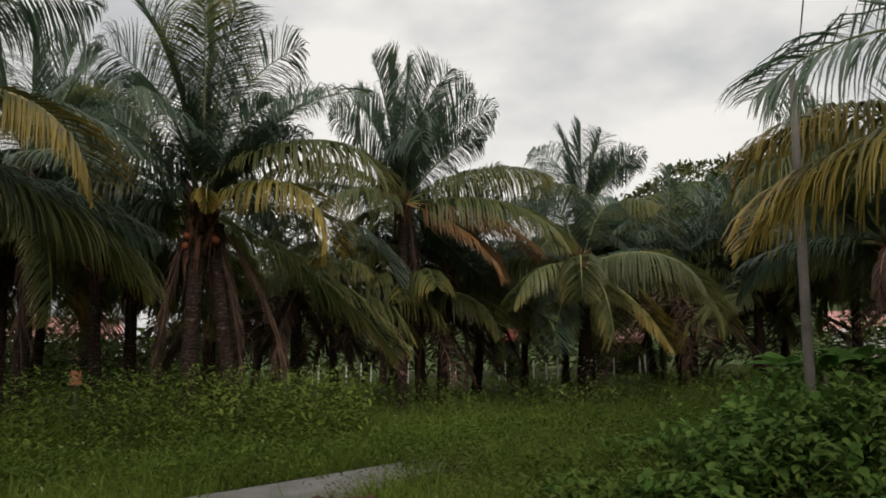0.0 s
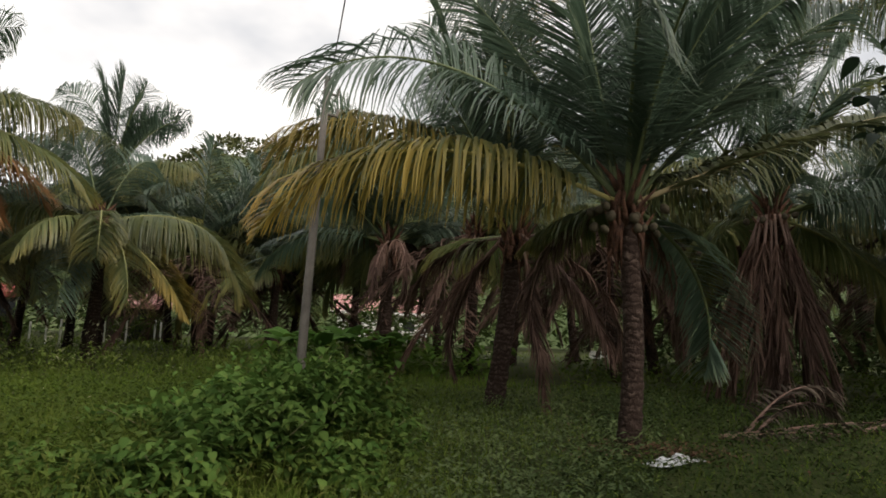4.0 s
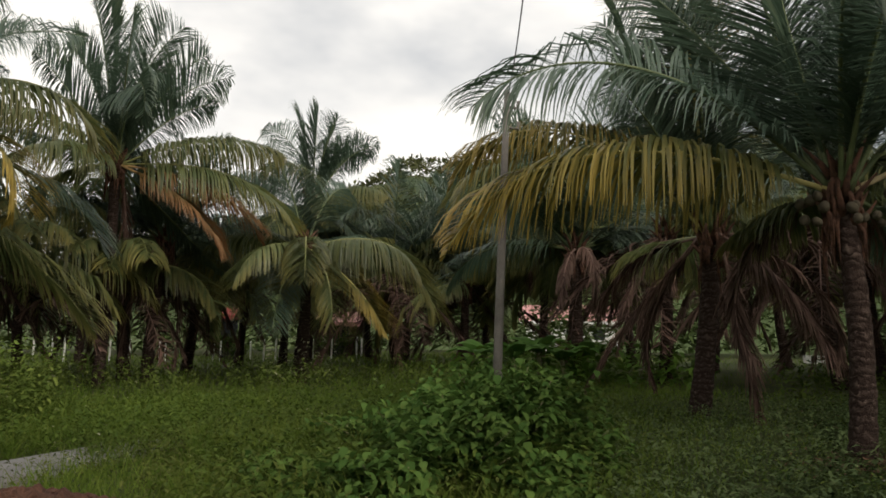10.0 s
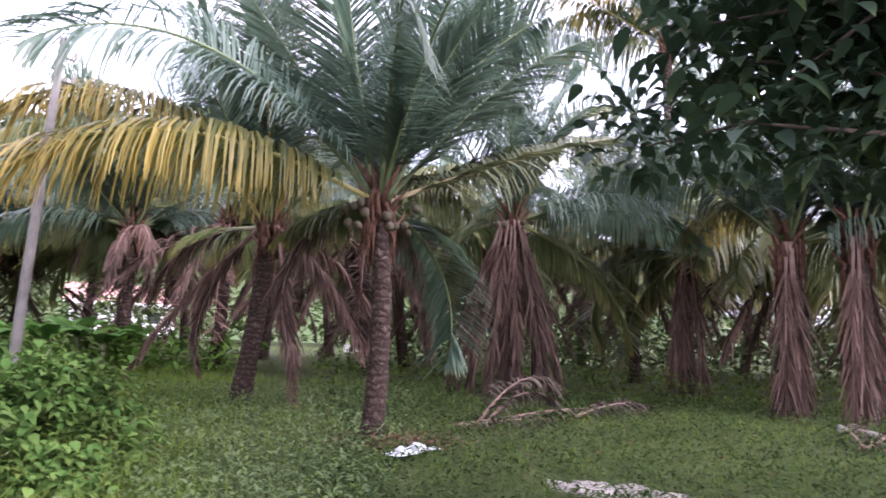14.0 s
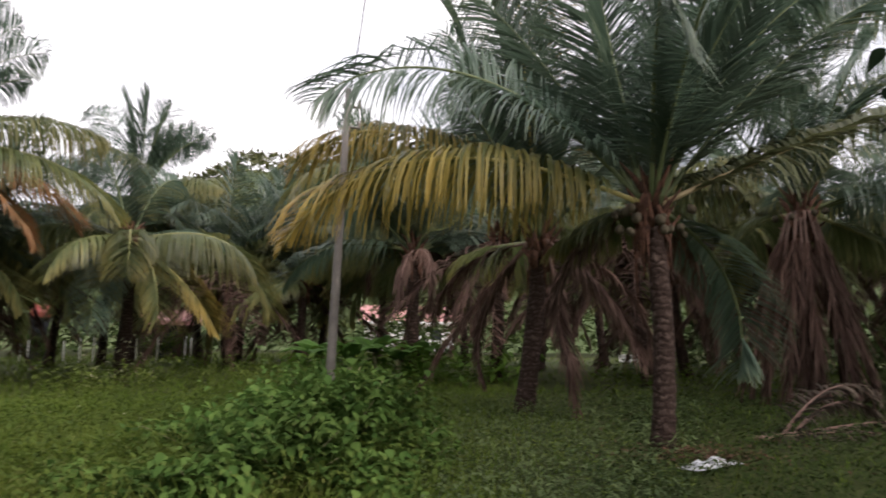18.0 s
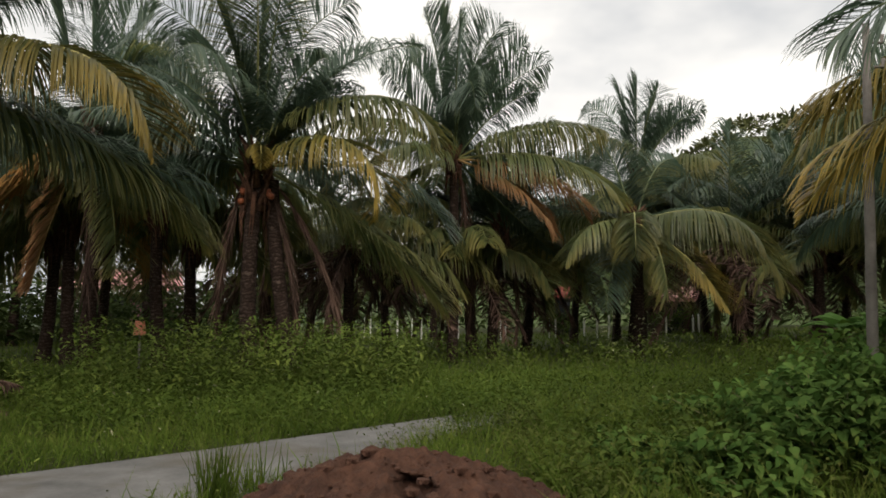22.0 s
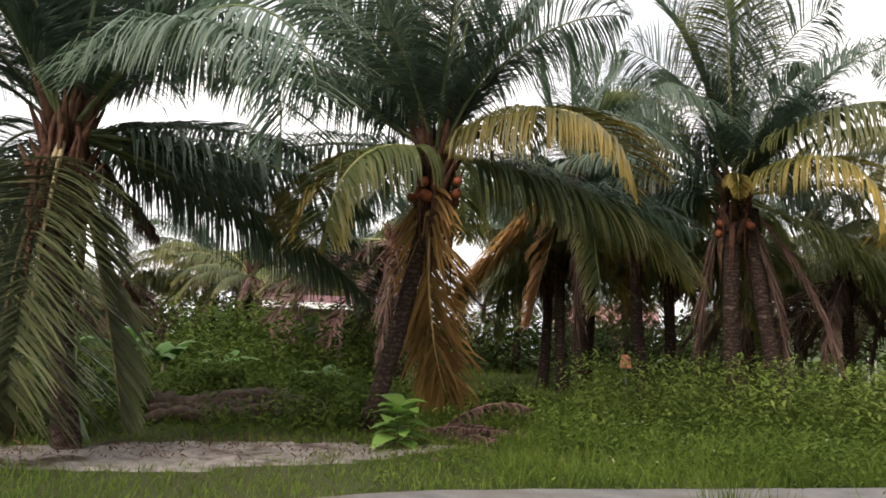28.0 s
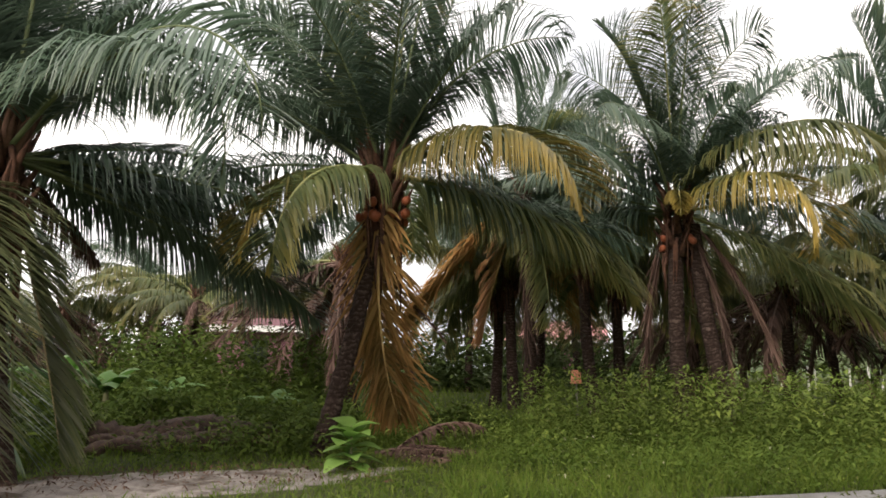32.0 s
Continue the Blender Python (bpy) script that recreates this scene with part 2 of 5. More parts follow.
M_SAND = surface("grey_sand", (0.12, 0.104, 0.092), (0.25, 0.224, 0.20), 5.5, 0.95, 0.6, 16, (0.085, 0.066, 0.05), depth=0.06)
M_WHITE = surface("white_plastic", (0.24, 0.25, 0.27), (0.58, 0.59, 0.61), 16, 0.5, 0.3, 30)
M_WALL = surface("white_wall", (0.62, 0.60, 0.57), (0.78, 0.76, 0.73), 0.8, 0.9, 0.1, 20)
M_PINK = surface("pink_wall", (0.10, 0.05, 0.056), (0.16, 0.08, 0.088), 0.8, 0.9, 0.1, 20)
M_MAUVE = surface("mauve_wall", (0.17, 0.07, 0.095), (0.28, 0.13, 0.16), 3.0, 0.8, 0.3, 20)
M_ROOF = surface("roof_metal", (0.36, 0.16, 0.15), (0.50, 0.26, 0.24), 1.2, 0.6, 0.2, 20)
M_REDROOF = surface("red_roof", (0.28, 0.06, 0.05), (0.38, 0.09, 0.075), 1.2, 0.6, 0.2, 20)
M_DARKROOM = surface("window_dark", (0.02, 0.022, 0.025), (0.04, 0.042, 0.045), 2, 0.2, 0.0)
M_HILL = surface("hill_soil", (0.035, 0.055, 0.02), (0.07, 0.09, 0.03), 0.02, 0.95, 0.3, 0.2)
M_HILLTREE = leaf("hill_tree", (0.072, 0.088, 0.036), (0.150, 0.152, 0.058), (0.16, 0.16, 0.06), 0.8, 1.5, 0.7, 0.1, 0.1)
M_WIRE = surface("wire", (0.03, 0.03, 0.03), (0.06, 0.06, 0.06), 20, 0.6, 0.1)
M_CAN = surface("orange_paint", (0.30, 0.10, 0.06), (0.42, 0.15, 0.09), 6, 0.6, 0.1)

# ---- helpers of shape ----
def ground_height(x, y):
    """The field rises gently away from the standpoint, and a little towards the dead fronds at its far side."""
    d = math.hypot(x, y)
    t = min(1.0, max(0.0, x / 12.0))
    return 0.024 * min(d, 55.0) + 0.34 * t * t * (3 - 2 * t)


def polar(az, d, up=0.0):
    """A place on the field by its bearing from the camera and its distance."""
    x, y = d * math.sin(radians(az)), d * math.cos(radians(az))
    return Vector((x, y, ground_height(x, y) + up))


def mesh_of(name, verts, faces, material, uvs=None, smooth=True):
    me = bpy.data.meshes.new(name)
    me.from_pydata([tuple(v) for v in verts], [], faces)
    if uvs is not None:
        layer = me.uv_layers.new(name="UVMap")
        loops = np.empty(len(me.loops), dtype=np.int32)
        me.loops.foreach_get("vertex_index", loops)
        layer.data.foreach_set("uv", np.asarray(uvs, dtype=np.float32)[loops].ravel())
    if smooth:
        me.polygons.foreach_set("use_smooth", [True] * len(me.polygons))
    me.materials.append(material)
    me.update()
    return me


def bulk(name, verts, quads, material, uvs):
    """A large mesh of quads, made in one go."""
    me = bpy.data.meshes.new(name)
    nv, nf = len(verts), len(quads)
    me.vertices.add(nv)
    me.vertices.foreach_set("co", np.asarray(verts, dtype=np.float32).ravel())
    me.loops.add(nf * 4)
    flat = np.asarray(quads, dtype=np.int32).ravel()
    me.loops.foreach_set("vertex_index", flat)
    me.polygons.add(nf)
    me.polygons.foreach_set("loop_start", np.arange(nf, dtype=np.int32) * 4)
    layer = me.uv_layers.new(name="UVMap")
    layer.data.foreach_set("uv", np.asarray(uvs, dtype=np.float32)[flat].ravel())
    me.polygons.foreach_set("use_smooth", np.ones(nf, dtype=bool))
    me.materials.append(material)
    me.update(calc_edges=True)
    me.validate()
    return me


def child(name, me, parent, label="", m=None):
    ob = new(name, me)
    ob.parent = parent
    if m is not None:
        ob.matrix_basis = m
    if label:
        ob["label"] = label
    return ob


def tube(points, radii, sides=8, cap=True):
    """Verts and faces of a tube along points."""
    pts = [Vector(p) for p in points]
    verts, faces, side = [], [], None
    for i, p in enumerate(pts):
        d = (pts[min(i + 1, len(pts) - 1)] - pts[max(i - 1, 0)]).normalized()
        if side is None:
            side = d.cross(Vector((0, 1, 0.03))).normalized()
        side = (side - d * side.dot(d)).normalized()
        up = d.cross(side)
        for k in range(sides):
            a = 2 * math.pi * k / sides
            verts.append(p + (side * math.cos(a) + up * math.sin(a)) * radii[i])
    for i in range(len(pts) - 1):
        for k in range(sides):
            faces.append((i * sides + k, i * sides + (k + 1) % sides, (i + 1) * sides + (k + 1) % sides, (i + 1) * sides + k))
    if cap:
        faces.append(tuple(range(sides))[::-1])
        faces.append(tuple(range(len(verts) - sides, len(verts))))
    return verts, faces


def joined(*pieces):
    verts, faces = [], []
    for v, f in pieces:
        k = len(verts)
        verts += list(v)
        faces += [tuple(i + k for i in q) for q in f]
    return verts, faces


def box(cx, cy, cz, sx, sy, sz, bevel=0.0):
    bm = bmesh.new()
    bmesh.ops.create_cube(bm, size=1.0, matrix=Matrix.Translation((cx, cy, cz)) @ Matrix.Diagonal((sx, sy, sz, 1)))
    if bevel:
        bmesh.ops.bevel(bm, geom=bm.edges[:], offset=bevel, segments=2, affect='EDGES')
    bm.verts.index_update()
    out = [v.co.copy() for v in bm.verts], [tuple(v.index for v in f.verts) for f in bm.faces]
    bm.free()
    return out


def ribbons(roots, ways, lengths, widths, hangs, onsets, rng, segs=3, twist=0.35, marks=None):
    """Narrow leaves, all at once: each leaves its root along its way and turns down by its share of hanging."""
    n = len(roots)
    t = np.linspace(0, 1, segs + 1)
    down = np.array([0.0, 0.0, -1.0])
    pts = [roots]
    for i in range(segs):
        h = (hangs * ((i + 0.6) / segs) ** onsets)[:, None]
        d = ways * (1 - h) + down * h
        d /= np.linalg.norm(d, axis=1)[:, None] + 1e-9
        pts.append(pts[-1] + d * (lengths / segs)[:, None])
    pts = np.stack(pts, 1)
    side = np.cross(ways, down) + rng.normal(0, twist, (n, 3))
    side /= np.linalg.norm(side, axis=1)[:, None] + 1e-9
    prof = np.array([0.55, 1.0, 0.85, 0.55, 0.12])[np.round(np.linspace(0, 4, segs + 1)).astype(int)]
    w = widths[:, None] * prof[None, :] * 0.5
    left, right = pts - side[:, None, :] * w[:, :, None], pts + side[:, None, :] * w[:, :, None]
    verts = np.stack([left, right], 2).reshape(-1, 3)
    base = (np.arange(n) * 2 * (segs + 1))[:, None]
    k = np.arange(segs)[None, :] * 2
    quads = np.stack([base + k, base + k + 1, base + k + 3, base + k + 2], 2).reshape(-1, 4)
    uvs = np.repeat(np.stack([np.broadcast_to(t, (n, segs + 1)), np.broadcast_to((rng.random(n) if marks is None else marks)[:, None], (n, segs + 1))], 2), 2, axis=1).reshape(-1, 2)
    return verts, quads, uvs


# ---- coconut palms ----
def frond_curve(az, el, bend, length, n=22):
    s = (np.arange(n) + 0.5) / n
    e, a = np.radians(el - bend * s ** 1.9), math.radians(az)
    d = np.stack([np.cos(e) * math.sin(a), np.cos(e) * math.cos(a), np.sin(e)], 1) * length / n
    return np.vstack([np.zeros(3), np.cumsum(d, 0)])


def frond_meshes(tone, az, el, bend, length, seed, count=118, segs=4, wide=0.038, limp=True, sides=6):
    """Leaflets and rachis of one frond that leaves the crown by az and el and arches over by bend."""
    rng = np.random.default_rng(seed)
    count = int(count * {5: 1.55, 2: 1.4}.get(tone, 1.0))
    sere, dry = tone in (1, 2, 3), tone in (4, 5)
    c = frond_curve(az, el, bend, length, 22 if sides > 4 else 11)
    n = len(c) - 1
    s = np.concatenate([np.linspace(0.13, 0.995, count)] * 2) + rng.normal(0, 0.0022, 2 * count)
    s = np.clip(s, 0.1, 0.999)
    sgn = np.repeat([1.0, -1.0], count)
    i = np.minimum((s * n).astype(int), n - 1)
    f = (s * n - i)[:, None]
    roots = c[i] * (1 - f) + c[i + 1] * f
    along = c[i + 1] - c[i]
    along /= np.linalg.norm(along, axis=1)[:, None]
    a = math.radians(az + 90)
    out = np.array([math.sin(a), math.cos(a), 0.0])[None, :] * sgn[:, None]
    top = np.cross(along, np.broadcast_to([math.sin(a), math.cos(a), 0.0], along.shape))
    top *= np.sign(top[:, 2] + 1e-6)[:, None]
    # a standing frond is twisted, so that one row of leaflets points up and the other down
    turn = rng.choice((-1.0, 1.0)) * np.radians(rng.uniform(45, 75) if tone == 0 and el > 38 else rng.uniform(5, 22)) * (0.35 + 0.65 * s)
    ct, st = np.cos(turn)[:, None], np.sin(turn)[:, None]
    flatways = np.broadcast_to([math.sin(a), math.cos(a), 0.0], along.shape)
    out, top = (flatways * ct + top * st) * sgn[:, None], top * ct - flatways * st
    rise = along[:, 2]
    flat = 1 - rise ** 2
    # slow swings along the frond, so that neighbouring leaflets lean together
    swing = sum(np.sin(s * k + sgn * 1.3 + rng.uniform(0, 6.3)) for k in (9.0, 17.0, 31.0)) / 3
    ang = np.radians(np.where(rise < -0.2, 64 - 20 * s, 78 - 30 * s ** 1.5 - 12 * rise ** 2) + 5 * swing + rng.normal(0, 3 if not dry else 15, len(s)))
    if limp and tone == 4:
        ang *= np.where(rise < 0, 0.42 + 0.15 * rise, 0.5)
    if tone == 5:
        ang *= 0.8
    lift = np.radians((34 if tone == 2 else 24) + 8 * swing)
    side = out * np.cos(lift)[:, None] + top * np.sin(lift)[:, None]
    ways = along * np.cos(ang)[:, None] + side * np.sin(ang)[:, None] + rng.normal(0, 0.10 if dry else 0.04 if tone == 2 else 0.035, (len(s), 3))
    ways /= np.linalg.norm(ways, axis=1)[:, None]
    prof = np.clip(np.sin(np.pi * np.clip(0.24 + 0.58 * s, 0, 1)) ** 0.8, 0.22, 1) * np.clip((1.03 - s) / 0.14, 0.35, 1)
    lens = (0.295 * min(length, 4.6)) * prof * rng.uniform(0.9, 1.06, len(s)) * (1 + 0.08 * swing)
    hang = np.clip((0.20 if not sere else 0.34) + (0.60 if not sere else 0.58) * flat + 0.10 * swing + rng.normal(0, 0.05, len(s)), 0.1, 0.95)
    onset = (1.35 - 0.6 * flat) if not sere else (1.3 - 0.75 * flat)
    if tone == 1:
        lens = lens * 1.12
    if tone == 2:
        lens = lens * 0.92 * np.clip(0.35 + 2.4 * s, 0, 1) * np.clip((1.12 - s) / 0.34, 0.4, 1)
    if tone == 4:
        hang, lens = np.clip(hang + (0.25 if limp else -0.1), 0, 0.97), lens * rng.uniform(0.4, 0.85, len(s))
    if tone == 5:
        lens, hang = lens * rng.uniform(0.72, 1.05, len(s)), np.clip(hang + 0.18, 0, 0.95)
    keep = rng.random(len(s)) > (0.12 if dry else 0.03)
    v, q, u = ribbons(roots[keep], ways[keep], lens[keep], (wide if tone != 4 else wide * 0.9) * (2.1 if tone == 5 else 1.22 if tone == 1 else 1.4 if tone == 6 else 1.1 if tone == 2 else 1.0) * rng.uniform(0.8, 1.15, keep.sum()), hang[keep], onset[keep], rng, segs, 0.16 if not dry else 0.5, s[keep])
    leaflets = bulk("blade", v, q, FROND[tone], u)
    thick = 0.024 if tone == 4 else 0.032
    r = [thick * (1 - 0.9 * k / n) + 0.004 for k in range(n + 1)]
    r[0] = thick * 1.5
    rv, rf = tube(c, r, sides)
    return leaflets, mesh_of("frond", rv, rf, RACHIS[tone])


def trunk_mesh(base, top, r0, r1, seed):
    """A ringed stem, thick at its foot."""
    rng = random.Random(seed)
    h = (Vector(top) - Vector(base)).length
    n = max(20, int(h / 0.045))
    bow = Vector((rng.uniform(-0.12, 0.12), rng.uniform(-0.12, 0.12), 0))
    pts, radii = [], []
    for i in range(n + 1):
        t = i / n
        pts.append(Vector(base).lerp(Vector(top), t) + bow * math.sin(math.pi * t))
        ring = 0.97 + rng.choice((0.0, 0.0, 0.03, 0.06)) + rng.uniform(-0.015, 0.015)
        radii.append((r1 + (r0 - r1) * math.exp(-5.0 * t) + (r0 - r1) * 0.25 * (1 - t)) * ring)
    pts.insert(0, pts[0] - Vector((0, 0, 0.25)))
    radii.insert(0, radii[0] * 1.15)
    v, f = tube(pts, radii, 14)
    for i, p in enumerate(pts):
        for k in range(14):
            q = v[i * 14 + k]
            v[i * 14 + k] = p + (q - p) * (1 + 0.10 * noise.noise((math.cos(k * 0.449) * 1.6 + seed, math.sin(k * 0.449) * 1.6, q.z * 9)) + 0.05 * noise.noise((k * 1.3, q.z * 2.2, seed)))
    return v, f


def husk_mesh(seed, r):
    """The brown mass of leaf bases and fibre under a crown."""
    rng = random.Random(seed)
    pieces = []
    for k in range(22):
        a = k * 2.4 + rng.uniform(-0.2, 0.2)
        z = -0.55 + 0.04 * k
        o = Vector((math.sin(a), math.cos(a), 0))
        p0 = o * r * 0.7 + Vector((0, 0, z))
        pieces.append(tube([p0, p0 + o * 0.10 + Vector((0, 0, 0.16)), p0 + o * rng.uniform(0.2, 0.3) + Vector((0, 0, rng.uniform(0.3, 0.42)))],
                           [r * 0.5, r * 0.26, r * 0.07], 6))
    for k in range(30):
        a, z = rng.uniform(0, 6.3), rng.uniform(-0.55, 0.2)
        o = Vector((math.sin(a), math.cos(a), 0))
        p0 = o * r * 1.2 + Vector((0, 0, z))
        pieces.append(tube([p0, p0 + o * 0.06 + Vector((0, 0, -0.12)), p0 + o * 0.05 + Vector((rng.uniform(-.05, .05), 0, -rng.uniform(0.3, 0.75)))],
                           [0.032, 0.024, 0.006], 5))
    return joined(*pieces)


def nut_mesh(material):
    bm = bmesh.new()
    bmesh.ops.create_icosphere(bm, subdivisions=2, radius=0.051)
    for v in bm.verts:
        v.co.z *= 1.18
        v.co *= 1 + 0.05 * math.cos(3 * math.atan2(v.co.y, v.co.x))
    me = bpy.data.meshes.new("coconut")
    bm.to_mesh(me)
    bm.free()
    me.polygons.foreach_set("use_smooth", [True] * len(me.polygons))
    me.materials.append(material)
    return me


NUTS = {"green": nut_mesh(M_NUT_GREEN), "orange": nut_mesh(M_NUT_ORANGE), "brown": nut_mesh(M_NUT_BROWN)}
TONES = ["green frond", "olive-green frond", "yellowing frond", "orange drying frond", "dead brown hanging frond", "dying orange-brown frond", "hanging olive frond with a pale midrib"]
serial = [0]


def palm(base, crown, standing, hanging, label, nuts=None, nut_count=0, extra=10, radius=0.15, twin=None, detail=112, low=True, spathes=0, drop=0.0, shag=1.0):
    """A coconut palm: base and crown in metres, its standing and its hanging fronds as (tone, az, el, bend, length) rows."""
    serial[0] += 1
    seed = serial[0] * 101
    rng = random.Random(seed)
    base, crown = Vector(base), Vector(crown)
    base.z = ground_height(base.x, base.y)
    root = tagged(new("coconut_palm"), label, "palm tree", "coconut palms in the grove")
    root.location = base
    top = crown - base
    v, f = trunk_mesh((0, 0, 0), top - Vector((0, 0, 0.2)), radius * 1.2, radius, seed)
    child("trunk", mesh_of("trunk", v, f, M_TRUNK), root)
    if twin:
        v, f = trunk_mesh((twin[0], twin[1], ground_height(base.x + twin[0], base.y + twin[1]) - base.z), top + Vector((twin[0] * 0.35, twin[1] * 0.35, -0.3)), radius * 1.2, radius * 0.95, seed + 5)
        child("trunk", mesh_of("trunk", v, f, M_TRUNK), root)
    v, f = husk_mesh(seed, radius)
    child("crown_fibre", mesh_of("crown_fibre", v, f, M_FIBRE), root, "brown fibrous leaf bases", Matrix.Translation(top - Vector((0, 0, 0.25 * (shag - 1)))) @ Matrix.Diagonal((1 + 0.5 * (shag - 1), 1 + 0.5 * (shag - 1), shag, 1)))
    away = math.degrees(math.atan2(crown.x, crown.y))
    for k in range(spathes):
        a = radians(away + 180 + rng.uniform(-120, 120))
        o = Vector((math.sin(a), math.cos(a), 0))
        h, w = rng.uniform(0.45, 0.85), rng.uniform(0.12, 0.34)
        p = top + o * radius * 0.8 + Vector((0, 0, rng.uniform(-0.35, 0.0)))
        v, f = tube([p, p + o * w * 0.5 + Vector((0, 0, h * 0.45)), p + o * w * 0.9 + Vector((0, 0, h * 0.8)), p + o * w * 1.3 + Vector((0, 0, h))], [0.03, 0.05, 0.035, 0.006], 6)
        child("spathe", mesh_of("spathe", v, f, M_SPATHE), root, "dry brown flower spathe")
    rows = [tuple(r) for r in standing + hanging]
    for k in range(extra):
        if k % 2 or not low:
            rows.append((0, rng.uniform(0, 360), rng.uniform(52, 80), rng.uniform(25, 60), rng.uniform(3.1, 3.8)))
            continue
        el = 62 - 56 * k / max(1, extra - 1)
        rows.append((0 if k < extra - 2 else 1, away + rng.uniform(-100, 100), el, 35 + 60 * k / extra, rng.uniform(3.6, 4.3)))
    for k, (tone, az, el, bend, length) in enumerate(rows):
        tone = int(tone)
        lm, rm = frond_meshes(tone, az, el, bend, length, seed + k, detail)
        a = radians(az)
        shift = Matrix.Translation(top + Vector((math.sin(a), math.cos(a), 0)) * (0.2 if tone == 4 else 0.07))
        fr = child("frond", rm, root, TONES[tone] if tone else "", shift)
        tagged(child("blade", lm, fr), kind="stuff")
    for k in range(nut_count):
        a = radians(away + 180 + rng.uniform(-110, 110))
        r = radius + rng.uniform(0.08, 0.34)
        p = top + Vector((math.sin(a) * r, math.cos(a) * r, rng.uniform(-0.36, -0.04) - drop))
        child("coconut", NUTS[nuts], root, nuts + " coconut", Matrix.Translation(p) @ pose(0, 0, 0, rng.uniform(-40, 40), rng.uniform(-40, 40), 0) @ Matrix.Scale(rng.uniform(1.25, 1.7) if nuts == "orange" else rng.uniform(0.85, 1.25), 4))
    return root


palm((7, 5.97, 0.22), (7.05, 6.06, 3.35), [
    (0, -59, 47, 92, 4.77), (0, -134, 61, 90, 3.23), (0, 61, 82, 23, 3.34), (0, 116, 51, 23, 4.25), (0, -1, 71, -4, 4.18), (0, 103, 68, 48, 4.31),
    (0, -20, 58, 10, 4.2), (0, -44, 79, -4, 3.54), (0, 121, 67, -12, 4.42), (0, 6, 75, 1, 4.42),
], [
    (2, -65, 19, 85, 4.87), (6, 116, 25, 10, 4.15), (1, 6, -1, 27, 1.96), (0, 88, -18, 104, 3.01), (0, 100, 60, 70, 3.6),
    (4, 5, -8, 150, 3.1), (4, 70, -19, 65, 3.14),
], "coconut palm with a wide crown and one long yellowing frond", nuts="green", nut_count=13, extra=5, detail=124, radius=0.118, low=False, spathes=0)
palm((8.25, 9.91, 0.31), (8.47, 9.73, 3.49), [
    (0, -109, 71, 5, 5.01), (2, -128, 67, 1, 5.08), (0, 122, 90, 13, 5.28), (0, -45, 77, 27, 4.34), (0, -73, 69, 1, 4.72),
    (0, -134, 65, 10, 4.86), (2, -76, 48, 120, 5.3),
], [
    (4, -34, -48, 10, 3.34), (4, -174, -73, 5, 3.18), (4, -173, -29, 38, 3.18), (4, 137, -3, 93, 3.5), (4, 107, -18, 87, 3.05),
    (4, -5, -35, 84, 3.11), (4, 88, -35, 9, 3.59), (4, -3, -1, 70, 3.47), (1, 16, 6, 8, 3.98),
], "coconut palm hung with dead brown fronds behind another", low=False, extra=8)
palm((12.85, 7.34, 0.36), (12.77, 7.49, 4.15), [
    (0, 141, 84, 25, 4.35), (0, 144, 93, 8, 4.98), (1, 118, 67, 49, 3.95), (0, -34, 77, 5, 4.53),
], [
    (4, -6, -76, 10, 3.39), (4, -133, -77, 5, 3.63), (4, 154, -76, 0, 3.59), (4, 149, -75, 4, 3.66), (0, 138, 16, 62, 4),
    (1, 121, -18, 64, 3.99), (4, -30, -71, 10, 3.48), (4, 101, -78, 1, 3.49),
    (4, -100, -74, 8, 3.5), (4, -160, -73, 9, 3.6), (4, -72, -76, 6, 3.55), (4, 172, -79, 4, 3.7), (4, -118, -80, 5, 3.7), (4, -48, -74, 8, 3.5),
], "coconut palm wrapped in dead hanging fronds", nuts="green", nut_count=4, extra=9)
palm((17.18, 5.37, 0.43), (17.19, 5.35, 3.96), [
    (0, -54, 70, 32, 5.52), (0, -142, 85, 9, 4.98),
], [
    (4, -85, -76, 9, 3.64), (4, -128, -74, 8, 3.88), (1, 33, -22, 78, 3.8), (4, -99, -80, 13, 3.46), (1, 10, -1, 127, 3.98),
], "coconut palm with dead fronds hanging by its trunk", extra=15)
palm((20.09, 6.12, 0.5), (19.9, 6.71, 10.35), [
    (1, -5, 48, 88, 4.2), (0, 120, 65, 41, 3.95), (0, 25, 86, 8, 4.41), (0, -19, 65, 8, 4.36),
], [
    (2, -40, 32, 28, 4.47), (0, -9, -55, 9, 4.01), (1, 104, -33, 12, 4.17),
], "tall coconut palm with yellowing upper fronds behind a tree", extra=8)
palm((13.24, 2.63, 0.32), (13.27, 2.48, 3.52), [
    (2, 46, 41, 112, 3.8), (0, 38, 71, 22, 4.05), (0, 104, 74, 9, 3.93), (0, 118, 44, 8, 3.95), (1, 112, 56, 123, 4),
], [
    (4, -93, -77, 12, 3.55), (4, -108, -82, 6, 3.53), (4, -116, -82, 7, 3.76), (4, 96, -76, 8, 3.48), (4, 57, -83, 9, 3.64),
], "coconut palm with pinkish-brown dead fronds round its trunk", extra=14)
palm((13.12, 1.42, 0.32), (13.12, 1.46, 3.54), [
    (0, 106, 65, 21, 3.95), (0, 63, 69, 18, 3.99), (1, 113, 45, 98, 3.98),
], [
    (4, -81, -81, 13, 3.59), (4, 100, -83, 3, 3.54), (1, 106, 22, 109, 3.81), (4, -98, -82, 6, 3.49), (4, 109, -81, 11, 3.78),
], "coconut palm with pinkish-brown dead fronds round its trunk", extra=14)
